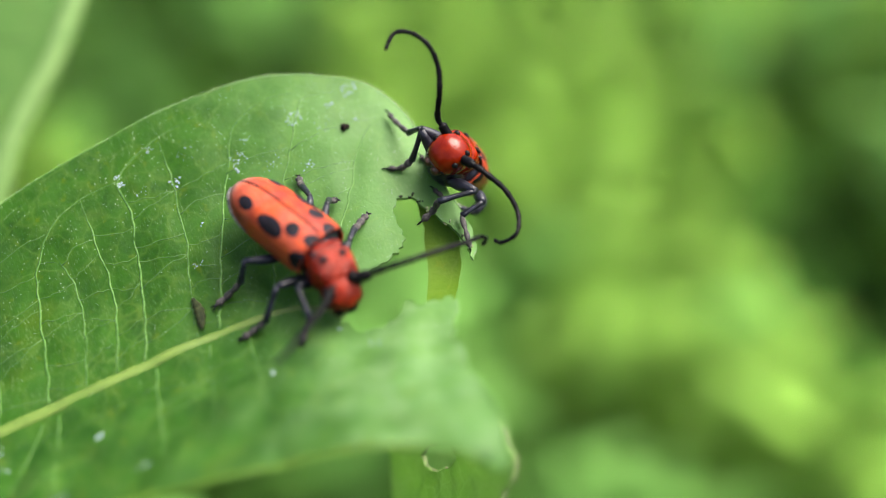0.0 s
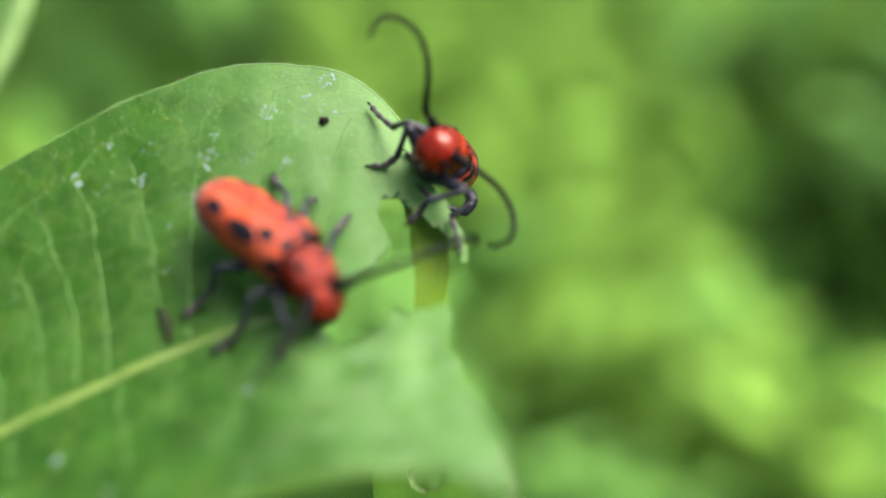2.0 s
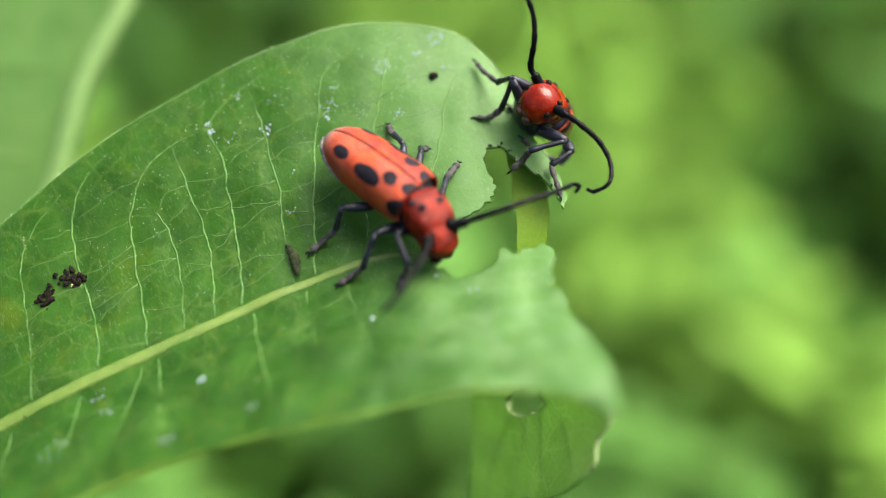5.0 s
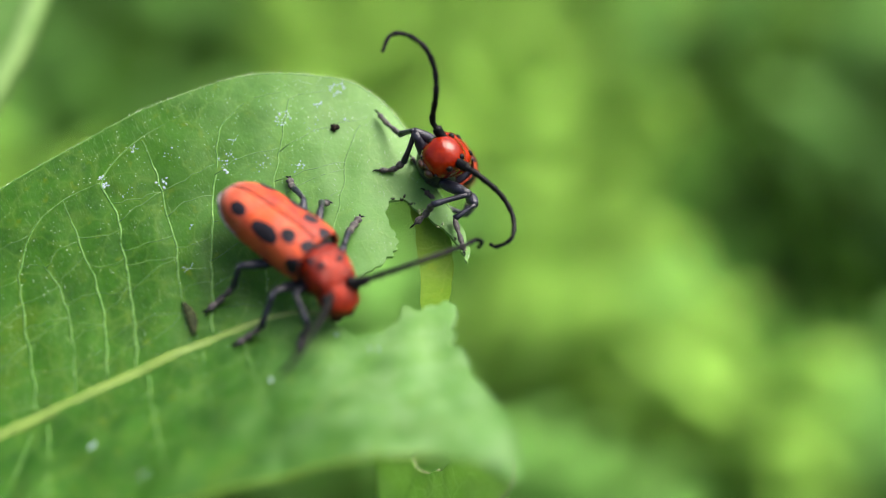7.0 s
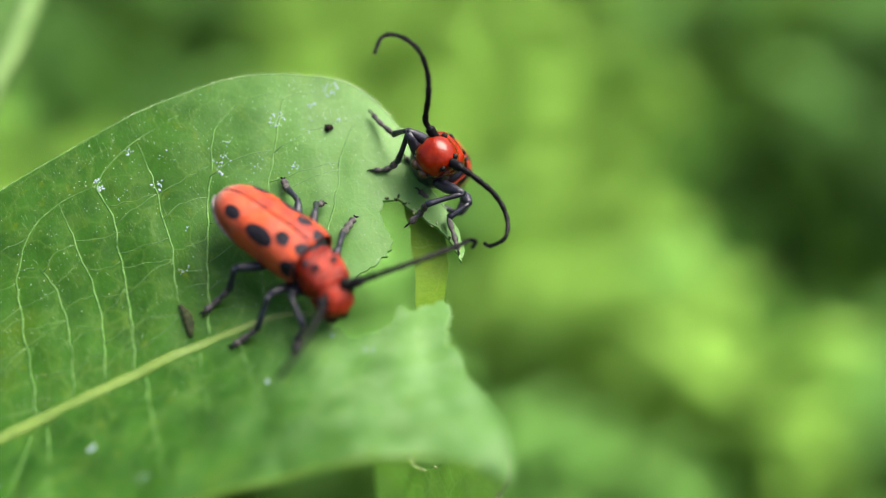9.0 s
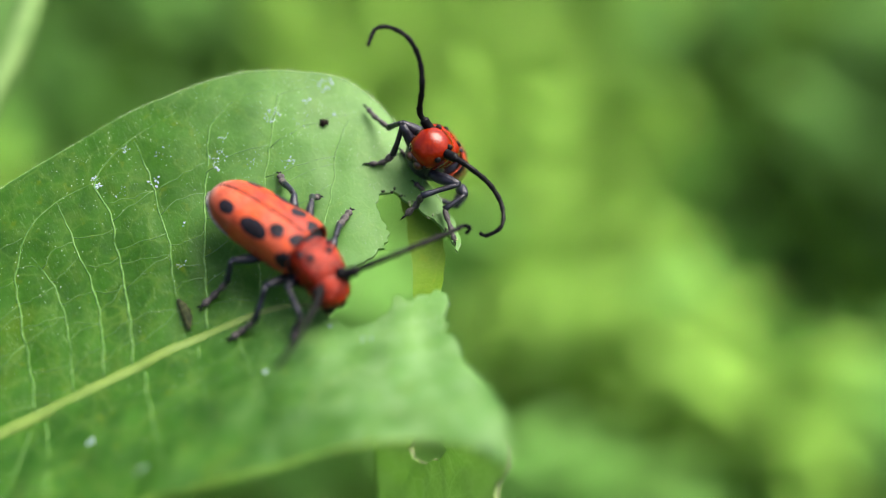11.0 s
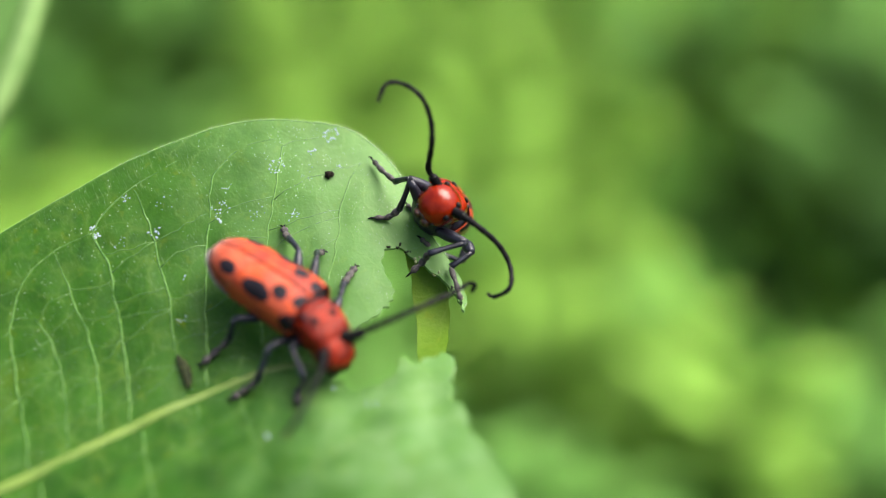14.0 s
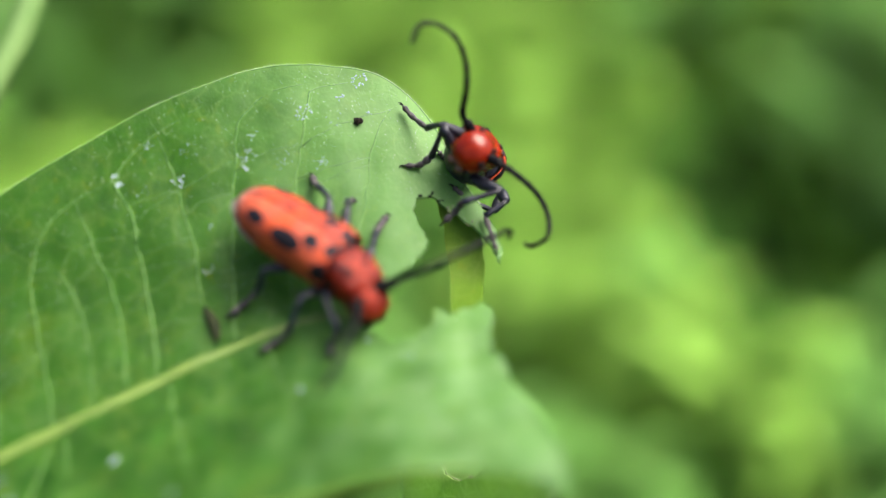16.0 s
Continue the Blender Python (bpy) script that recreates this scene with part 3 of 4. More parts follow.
# ---- beetles ----
def beetle_body(root, head_yaw, head_drop, red, reach, jaw):
    """Wing cases, neck shield and head in the beetle's own space: y ahead, z up, millimetres; the neck is the origin."""
    L = 9.6

    def case(s, phi, side, out=0.0):
        w = 2.6 * (1 - 0.15 * s) * (1 - 0.10 * (1 - min(1, s / 0.12)) ** 2) * (1.0 if s < 0.55 else math.sqrt(max(0.0, 1 - ((s - 0.55) / 0.452) ** 2.6)))
        top = 2.1 * (1.0 if s < 0.5 else math.sqrt(max(0.02, 1 - ((s - 0.5) / 0.505) ** 2.4))) * (0.86 + 0.14 * min(1, s / 0.2))
        x = w * math.sin(min(phi, math.pi / 2)) ** 0.85
        if phi > math.pi / 2:
            x = w * (1 - 0.25 * (1 - math.cos(phi - math.pi / 2)) * 4)
        z = top * abs(math.cos(phi)) ** 0.8 * (1 if phi < math.pi / 2 else -1.1)
        groove = 0.07 * math.exp(-(phi / 0.04) ** 2)
        n = Vector((math.sin(phi), 0, math.cos(phi)))
        return Vector((side * (x + n.x * out), -L * s, z + n.z * out - groove))

    def grid(fn, nu, nv):
        v = [fn(i / nu, j / nv) * MM for i in range(nu + 1) for j in range(nv + 1)]
        f = [(i * (nv + 1) + j, i * (nv + 1) + j + 1, (i + 1) * (nv + 1) + j + 1, (i + 1) * (nv + 1) + j) for i in range(nu) for j in range(nv)]
        return v, f

    for side in (-1, 1):
        v, f = grid(lambda a, b: case(a, b ** 1.35 * 1.95, side), 32, 30)
        ob = mesh_object("wing_case", v, f if side < 0 else [q[::-1] for q in f], RED, root, "orange-red wing case with black spots")
        mod = ob.modifiers.new("shell", "SOLIDIFY")
        mod.thickness, mod.offset = 0.12 * MM, -1
        for s, phi, rs, rp in ((0.205, 0.47, 0.072, 0.24), (0.385, 0.88, 0.13, 0.36), (0.70, 0.78, 0.078, 0.30), (0.02, 0.34, 0.065, 0.26), (0.02, 1.28, 0.09, 0.38)):
            vs = [case(s, phi, side, 0.035) * MM]
            fs = []
            for k in range(1, 4):
                for i in range(18):
                    w = 2 * math.pi * i / 18
                    r = k / 3 * (1 + 0.07 * math.sin(2 * w + s * 20) + 0.02 * math.sin(3 * w + s * 33))
                    vs.append(case(max(0.0, s + rs * r * math.cos(w)), max(0.02, phi + rp * r * math.sin(w)), side, 0.035 if k < 3 else 0.012) * MM)
            for i in range(18):
                j = (i + 1) % 18
                fs.append((0, 1 + i, 1 + j))
                for k in range(2):
                    fs.append((1 + k * 18 + i, 1 + (k + 1) * 18 + i, 1 + (k + 1) * 18 + j, 1 + k * 18 + j))
            mesh_object("spot", vs, fs, SPOT, ob, "black oval spot")
    tube("suture", [case(0.03 + 0.9 * i / 16, 0.0, 1, 0.02) for i in range(17)], [0.06] * 17, SPOT, root, "thin dark seam between the wing cases", 6)
    for side in (-1, 1):
        tube("rear_rim", [case(0.62 + 0.372 * i / 14, 1.75 - 0.5 * (i / 14) ** 3, side, 0.03) for i in range(15)], [0.06 + 0.16 * i / 14 for i in range(15)], PALE, root, "pale grey hairy rim of the wing case", 6)
    # belly under the cases
    bell = []
    for i in range(13):
        t = i / 12
        bell.append(Vector((0, 0.6 - 9.0 * t, -0.7 + 0.5 * t)))
    tube("abdomen", bell, [0.5 + 1.65 * math.sin(math.pi * min(1, 0.15 + t / 12 * 0.85)) ** 0.5 for t in range(13)], GREY, root, "slate grey underside", 14, 0.62)

    rings = [Vector((0, 3.4 - 0.62 * i, -1.3)) for i in range(8)]
    tube("breast", rings, [0.6, 1.25, 1.65, 1.9, 2.0, 1.95, 1.7, 1.1], GREY, root, "slate grey breast", 14, 0.75)
    turn = pose(0, 0, 0, -head_drop, 0, head_yaw)

    def ball(name, centre, size, material, parent, label="", m=None, power=1.0, nu=20, nv=14, lumpy=0.0):
        v, f = [], []
        for i in range(nv + 1):
            th = math.pi * i / nv
            for k in range(nu):
                w = 2 * math.pi * k / nu
                d = Vector((math.sin(th) * math.cos(w), math.cos(th), math.sin(th) * math.sin(w)))
                d = Vector([math.copysign(abs(c) ** power, c) for c in d])
                p = Vector((d.x * size[0], d.y * size[1], d.z * size[2]))
                p = Vector(centre) + p * (1 + lumpy * (noise.noise(Vector((abs(p.x), p.y, p.z)) * 1.1 + Vector((0.4, 2.2, 7.1))) + 0.5 * noise.noise(p * 2.6)))
                v.append((m @ p if m else p) * MM)
        for i in range(nv):
            for k in range(nu):
                j = (k + 1) % nu
                f.append((i * nu + k, i * nu + j, (i + 1) * nu + j, (i + 1) * nu + k))
        return mesh_object(name, v, f, material, parent, label)

    ball("mid_body", (0, -0.42, -0.1), (2.22, 0.5, 1.74), GREY, root, "slate grey mid-body under the wing cases")
    ball("collar", (0, 0.1, 0.0), (1.58, 0.2, 1.34), GREY, root, "dark slate collar")
    shield = ball("neck_shield", (0, 1.38, 0.08), (1.80, 1.95, 1.56), red, root, "red neck shield with small black spots", turn, 0.7, 32, 22, 0.08)
    for x, y, r in ((-0.8, 1.4, 0.3), (0.8, 1.4, 0.3), (-1.25, 0.7, 0.26), (1.25, 0.7, 0.26)):
        q = Vector((x / 1.80, (y - 1.38) / 1.95, 0))
        q.z = max(0.0, 1 - abs(q.x) ** (2 / 0.7) - abs(q.y) ** (2 / 0.7)) ** (0.35)
        ball("spot", (x, y, 0.08 + 1.56 * q.z + 0.04), (r, r, 0.16), SPOT, shield, "small black spot", turn, 1, 12, 8)
    full = 1.1 if jaw < 1 else 1.0
    hm = turn @ Matrix.Translation((0, reach, -0.1)) @ pose(0, 0, 0, -22)
    head = ball("head", (0, 0.55, -0.15), (1.56 * full, 1.8, 1.55 * full), red, root, "red head", hm, 0.88, 32, 22, 0.07 if jaw >= 1 else 0.03)
    if jaw < 1:
        # mouth turned towards the leaf
        ball("labrum", (0, 1.62, -1.42), (0.72, 0.34, 0.26), MOUTH, head, "brown upper lip", hm, 1, 14, 8)
    for side in (-1, 1):
        at, size = ((side * 0.44, 2.12, -0.6), (0.62, 0.5, 0.5)) if jaw >= 1 else ((side * 0.46, 1.36, -1.66), (0.5, 0.62, 0.44))
        ball("mandible", at, size, MOUTH if jaw < 1 else BLACK, head, "dark jaw", hm, 1, 14, 8)
        ball("palp", (side * 0.95, 1.3, -1.25), (0.18, 0.6, 0.18), GREY, head, "", hm, 1, 10, 6)
        ball("palp", (side * 0.7, 0.9, -1.85), (0.15, 0.5, 0.15), MOUTH, head, "", hm, 1, 10, 6)

    def on_head(p):
        """The point of the head's surface in the direction of p."""
        q = hm.inverted() @ Vector(p) - Vector((0, 0.55, -0.15))
        k = (abs(q.x / (1.56 * full)) ** 2.27 + abs(q.y / 1.8) ** 2.27 + abs(q.z / (1.55 * full)) ** 2.27) ** (-1 / 2.27)
        return hm @ (q * k + Vector((0, 0.55, -0.15)))
    return head, ball, on_head


def leg(root, inv_root, joints, thick=0.9, plump=1.0):
    """Thigh, shin and foot through joints given in the leaf's space."""
    p = [inv_root @ Vector(j) for j in joints]
    hip, knee, ankle, *toes = p
    thigh = [hip.lerp(knee, i / 6) for i in range(7)]
    ob = tube("leg", thigh, [thick * plump * r for r in (0.28, 0.38, 0.44, 0.44, 0.40, 0.33, 0.26)], GREY, root, "jointed slate-grey leg", 10)
    shin = [knee.lerp(ankle, i / 6) + Vector((0, 0, 0.08 * math.sin(math.pi * i / 6))) for i in range(7)]
    tube("shin", shin, [thick * r for r in (0.22, 0.25, 0.25, 0.25, 0.26, 0.30, 0.33)], GREY, ob, "", 9)
    foot = spline([ankle, *toes], 8)
    m = len(foot)
    tube("foot", foot, [thick * (0.17 + 0.20 * abs(math.sin(math.pi * 3.0 * i / (m - 1))) ** 0.7) * (1 if i < m - 2 else 0.6) for i in range(m)], TARSUS, ob, "furred dark foot with pale pads", 8, 0.75)
    for s in (-1, 1):
        d = (foot[-1] - foot[-3]).normalized()
        c = Vector((-d.y, d.x, 0)) * 0.16 * s
        tube("claw", [foot[-1], foot[-1] + d * 0.18 + c, foot[-1] + d * 0.34 + c * 1.3 + Vector((0, 0, -0.14))], [0.09, 0.07, 0.025], BLACK, ob, "", 6)
    return ob


def antenna(root, inv_root, points, r0=0.31, r1=0.18):
    """A beaded antenna; its own origin sits in the socket."""
    p = spline([inv_root @ Vector(q) for q in points], 12)
    lengths = [0.0]
    for a, b in zip(p, p[1:]):
        lengths.append(lengths[-1] + (b - a).length)
    total = lengths[-1]
    radii = []
    for l in lengths:
        t = l / total
        bead = (t * 10.5) % 1.0
        radii.append((r0 + (r1 - r0) * t) * (0.76 + 0.27 * bead ** 1.3) * (1.75 - 4.5 * t if t < 0.1 else 1.0))
    return tube("antenna", p, radii, BLACK, root, "long black beaded antenna", 10, origin=p[0])


def frame_from(origin, ahead, up):
    y = Vector(ahead).normalized()
    x = y.cross(Vector(up)).normalized()
    z = x.cross(y)
    m = Matrix((x, y, z)).transposed().to_4x4()
    m.translation = Vector(origin)
    return m


def place_beetle(name, label, m_mm, head_yaw, head_drop, sockets, red, reach, jaw):
    m = m_mm.copy()
    m.translation = m_mm.translation * MM
    root = tagged(empty(name, LEAF_FRAME @ m), label, "beetle", "red milkweed beetles")
    head, ball, on_head = beetle_body(root, head_yaw, head_drop, red, reach, jaw)
    inv_mm = m_mm.inverted()
    for socket in sockets:
        b = inv_mm @ Vector(socket)
        for dz, name in ((0.6, "black upper eye"), (-0.85, "black lower eye")):
            ball("eye", on_head(b + Vector((-0.16 * b.x, -0.1, dz))), (0.27, 0.2, 0.27), BLACK, head, name, None, 1, 14, 10)
        size = 0.5 if jaw >= 1 else 0.36
        ball("socket", b + Vector((-0.1 * b.x, -0.15, 0)), (size,) * 3, BLACK, head, "dark antenna socket", None, 1, 14, 10)
    return root, inv_mm


SLIDE = Vector((0.12, 0.47, -0.87)) * 0.4

# the beetle on the open blade
A_FRAME = frame_from((3.55, 1.82, 3.0), (3.9, -8.1, 0.2), (0.26, 0.25, 1))
beetle_a, inv_a = place_beetle("milkweed_beetle", "orange-red beetle with black spots standing on the leaf", A_FRAME, -17, 12, [(5.0, -1.6, 3.5), (2.6, -2.4, 3.8)], RED_SHIELD, 2.6, 1.1)
LEGS_A = []
for joints in (
    [(0.6, 3.6, 1.6), (-2.0, 4.2, 2.4), (-3.0, 3.6, 0.7), (-4.3, 3.7, -0.5), (-5.6, 3.4, -0.75)],
    [(1.8, 1.2, 1.6), (-0.5, 0.8, 2.7), (-2.4, -0.5, 0.7), (-3.5, -0.3, -0.2), (-4.6, -0.4, -0.4)],
    [(2.2, 0.6, 1.6), (0.9, -0.1, 3.0), (0.8, -2.6, 2.1), (0.1, -2.7, 0.9), (-0.4, -3.4, 0.7)],
    [(3.6, 5.4, 1.6), (4.7, 7.6, 1.9), (4.5, 9.4, 0.9), (4.5, 10.2, 0.2), (4.6, 11.1, 0.0)],
    [(4.0, 4.0, 1.4), (5.6, 6.2, 2.0), (6.0, 7.4, 0.6), (6.3, 7.6, 0.0), (6.6, 7.7, -0.2)],
    [(4.6, 1.2, 1.4), (6.0, 2.8, 1.2), (6.8, 4.1, 0.3), (7.6, 4.9, -0.3), (8.4, 5.5, -0.6)],
):
    LEGS_A.append(leg(beetle_a, inv_a, joints))
ANT_A = [
    antenna(beetle_a, inv_a, [Vector(p) + SLIDE * k for p, k in zip([(5.0, -1.6, 3.5), (5.8, -1.9, 3.8), (6.7, -2.2, 4.3), (9.0, -2.8, 5.0), (12.2, -3.0, 4.8), (14.1, -2.8, 4.1), (15.0, -2.5, 3.5), (15.3, -3.0, 3.7), (14.9, -3.1, 3.3)], (0, 0.3, 0.9, 2.6, 4.6, 5.6, 6.0, 6.2, 6.2))]),
    antenna(beetle_a, inv_a, [(2.6, -2.4, 3.8), (2.2, -3.2, 4.4), (1.2, -4.1, 4.8), (-0.5, -5.7, 5.9), (-1.8, -6.7, 6.4), (-2.7, -7.1, 6.6)], 0.27, 0.17),
]

# the beetle that climbs over the leaf's edge, head up
REAR = Vector((0.174, 0.35, -0.93)).normalized()
B_FRAME = frame_from(Vector((16.9, 6.65, 1.15)) + SLIDE + REAR * 3.0, -REAR, (0.97, 0.14, 0.21))
beetle_b, inv_b = place_beetle("milkweed_beetle", "glossy red beetle climbing over the leaf edge", B_FRAME, 0, 0, [Vector(p) + SLIDE for p in ((16.8, 7.2, 2.5), (17.0, 4.8, 2.3))], RED_FACE, 2.95, 0.6)
for joints in (
    [(15.6, 7.0, -1.0), (15.1, 9.1, 2.2), (13.6, 8.2, 0.1), (12.6, 8.3, -0.5), (11.5, 8.8, -0.5)],
    [(16.9, 8.3, 0.2), (15.1, 9.3, 2.2), (14.3, 10.3, 0.9), (13.9, 12.3, 0.2), (13.7, 13.5, 0.2)],
    [(15.6, 5.4, -0.6), (17.0, 2.9, 0.3), (13.8, 3.2, 0.7), (13.3, 3.4, -0.7), (12.1, 3.1, -1.0)],
    [(17.6, 4.2, -2.4), (17.4, 2.8, -1.6), (15.3, 2.3, -1.4), (14.9, 0.3, -1.2), (14.6, -0.9, -1.0)],
    [(18.2, 7.2, -4.0), (17.0, 8.8, -4.4), (15.4, 8.4, -2.6), (14.8, 8.6, -1.4), (14.6, 9.0, -1.0)],
    [(18.4, 5.0, -5.0), (17.0, 4.0, -5.0), (15.4, 4.6, -3.2), (14.6, 5.2, -1.8), (14.3, 5.8, -1.4)],
):
    leg(beetle_b, inv_b, [Vector(j) + SLIDE * (1.0 if k < 2 else 2.2) for k, j in enumerate(joints)], 0.88, 1.3)
ANT_B = [
    antenna(beetle_b, inv_b, [Vector(p) + SLIDE for p in [(16.8, 7.2, 2.5), (16.6, 7.9, 3.3), (16.5, 8.5, 4.0), (17.2, 9.2, 6.1), (17.8, 10.6, 7.3), (17.7, 12.0, 8.5), (16.9, 13.5, 8.8), (15.7, 13.9, 9.0), (14.5, 12.9, 8.8)]]),
    antenna(beetle_b, inv_b, [Vector(p) + SLIDE for p in [(17.0, 4.8, 2.3), (17.4, 3.8, 2.6), (18.0, 2.7, 2.4), (18.9, 1.1, 1.4), (19.0, -0.7, 0.7), (18.1, -2.3, 0.7), (16.8, -2.3, 0.3), (16.4, -1.8, 0.2)]]),
]


# ---- small things on the leaf ----
def crumb_mesh(name, seed, material, rough=1.0):
    """One irregular crumb about one millimetre in radius."""
    bm = bmesh.new()
    bmesh.ops.create_icosphere(bm, subdivisions=2, radius=1.0)
    for vert in bm.verts:
        vert.co *= (1 + rough * noise.noise(vert.co * 1.6 + Vector((seed, 0.3, 1.7))) + 0.4 * rough * noise.noise(vert.co * 4.0 + Vector((0.9, seed, 2.1)))) * MM
    me = bpy.data.meshes.new(name)
    bm.to_mesh(me)
    bm.free()
    me.materials.append(material)
    me.polygons.foreach_set("use_smooth", [True] * len(me.polygons))
    return me


CRUMBS = {}


def lump(name, u, v, size, material, label, category, seed, bits=1, spread=0.0, up=0.5, group="", piece="crumb"):
    """An irregular crumb, or a cluster of crumbs, lying on the blade."""
    rng = random.Random(seed)
    shapes = CRUMBS.setdefault(material.name, [crumb_mesh(piece, 10 * k + len(material.name), material) for k in range(5)])
    base = blade_point(u, v)
    root = None
    if bits > 1:
        root = empty(name, LEAF_FRAME @ Matrix.Translation(base * MM))
    for _ in range(bits):
        du, dv = rng.uniform(-spread, spread), rng.uniform(-spread, spread) * 0.7
        k = rng.uniform(0.45, 1.0) if bits > 1 else 1.0
        spin = rng.uniform(0, 180) if bits > 1 else 0
        at = blade_point(u + du, v + dv, size[2] * k * up) - (base if root else Vector((0, 0, 0)))
        ob = new(piece if root else name, rng.choice(shapes))
        m = Matrix.Translation(at * MM) @ pose(0, 0, 0, 0, 0, spin) @ Matrix.Diagonal((size[0] * k, size[1] * k, size[2] * k, 1))
        if root:
            ob.parent = root
            ob.matrix_basis = m
        else:
            root = ob
            ob.matrix_world = LEAF_FRAME @ m
    return tagged(root, label, category, group)


lump("frass_pellet", 9.9, 13.7, (0.31, 0.26, 0.26), CRUMB, "small black droppings pellet on the leaf", "pellet", 3, 4, 0.16, 0.8)
for k, (u, v, bits, spread, size) in enumerate([(11.5, 17.0, 9, 0.5, 0.2), (9.4, 16.2, 3, 0.2, 0.16), (10.9, 14.1, 2, 0.12, 0.14), (6.1, 16.2, 12, 0.6, 0.17), (0.8, 14.7, 7, 0.6, 0.17), (0.2, 13.9, 2, 0.2, 0.18), (5.7, 11.8, 7, 0.45, 0.13), (-4.9, 15.1, 4, 0.4, 0.22), (-9.0, 16.9, 2, 0.15, 0.24), (-6.0, 18.7, 4, 0.4, 0.14), (-9.2, 17.6, 2, 0.15, 0.18), (-5.6, 7.6, 3, 0.3, 0.13), (-4.1, 10.6, 1, 0.1, 0.15), (-17.0, -3.4, 3, 0.25, 0.25), (-3.3, -5.0, 2, 0.15, 0.30), (2.5, -3.5, 1, 0.1, 0.24), (4.4, -6.2, 1, 0.3, 0.2), (-24.5, -2.2, 4, 0.4, 0.14), (-28.6, -3.0, 4, 0.5, 0.14), (-20.5, -7.5, 3, 0.4, 0.2), (-29.4, -3.6, 6, 0.7, 0.13), (-24.9, -0.4, 3, 0.4, 0.16), (-7.6, 15.6, 3, 0.5, 0.12), (-3.2, 17.0, 4, 0.6, 0.12), (3.4, 13.2, 4, 0.7, 0.1), (8.2, 14.6, 4, 0.7, 0.1), (-14.0, -7.9, 3, 0.4, 0.16), (1.9, 16.0, 3, 0.3, 0.12)]):
    lump("white_fleck", u, v, (size * 0.62, size * 0.4, size * 0.16), FLECK, "white wax flecks stuck to the green leaf", "fleck", 20 + k, 3 + 2 * bits, spread * 1.15 + 0.08, 0.5, "wax flecks", "flake")
husk_path = [(-7.05 + 0.25 * math.sin(3 * t) - 0.2 * t, 4.9 - 2.9 * t) for t in np.linspace(0, 1, 16)]
husk = tagged(tube("seed_husk", [blade_point(u, v, 0.3) for u, v in husk_path], [0.05 + 0.36 * math.sin(math.pi * min(1, 0.04 + 0.92 * k / 15)) ** 0.8 * (1 + 0.16 * math.sin(k * 2.1)) for k in range(16)], HUSK, sides=12, flat=0.7), "slim dry brown-green husk lying on the leaf", "husk")
husk.matrix_world = LEAF_FRAME
for k, (u, v, s) in enumerate([(-26.9, 9.6, 0.95), (-26.2, 10.1, 0.6), (-24.5, 10.5, 0.9), (-23.5, 10.0, 0.75), (-26.6, 8.7, 0.2), (-30.8, 0.9, 0.35)]):
    lump("dirt_crumb", u, v, (s * 0.36, s * 0.22, s * 0.2), CRUMB, "dark crumbled dirt on the leaf", "crumb", 60 + k, 16 if s > 0.5 else 2, s * 0.85, 0.6, "dirt crumbs")
lump("seed_chip", -24.1, 9.7, (0.26, 0.18, 0.14), CHIP, "small straw-coloured chip among the dirt", "chip", 71, 2, 0.15, 0.9)

# chewed rim crumbs along the bite
for k, (u, v) in enumerate([(12.3, 5.8), (13.2, 4.0), (11.5, 6.0), (14.0, 2.2), (14.5, 0.6), (14.6, -0.6), (12.8, 4.8)]):
    lump("chewed_crumb", u, v, (0.17, 0.10, 0.09), CHEWED if k % 2 else HUSK, "pale chewed fibre at the bitten edge", "crumb", 90 + k, 3, 0.3, 0.6, "chewed fibres")


# ---- plants behind ----
def leaf_blade_mesh(name, length, width, bend, fold, material):
    """A lance-shaped leaf along +x with a folded midrib, drooping tip and real thickness; millimetres."""
    n, k = 12, 4
    v, f = [], []
    for i in range(n + 1):
        t = i / n
        w = width * (math.sin(math.pi * min(1, t * 0.93 + 0.03)) ** 0.75) * (1 - 0.25 * t)
        for j in range(-k, k + 1):
            y = w * j / k
            z = -bend * t * t * length + fold * abs(y) + 0.04 * width * math.sin(9 * t + j)
            v.append(Vector((length * t, y, z)) * MM)
    m = 2 * k + 1
    for i in range(n):
        for j in range(m - 1):
            f.append((i * m + j, (i + 1) * m + j, (i + 1) * m + j + 1, i * m + j + 1))
    me = bpy.data.meshes.new(name)
    bm = bmesh.new()
    vs = [bm.verts.new(p) for p in v]
    for q in f:
        bm.faces.new([vs[a] for a in q])
    bmesh.ops.solidify(bm, geom=bm.faces[:], thickness=0.3 * MM)
    bm.to_mesh(me)
    bm.free()
    me.materials.append(material)
    me.polygons.foreach_set("use_smooth", [True] * len(me.polygons))
    return me


WEED_MESH = {}
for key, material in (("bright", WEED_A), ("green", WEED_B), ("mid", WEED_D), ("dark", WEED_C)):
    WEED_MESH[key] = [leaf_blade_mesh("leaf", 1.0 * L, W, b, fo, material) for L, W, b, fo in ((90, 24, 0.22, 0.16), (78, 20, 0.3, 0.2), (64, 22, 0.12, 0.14))]


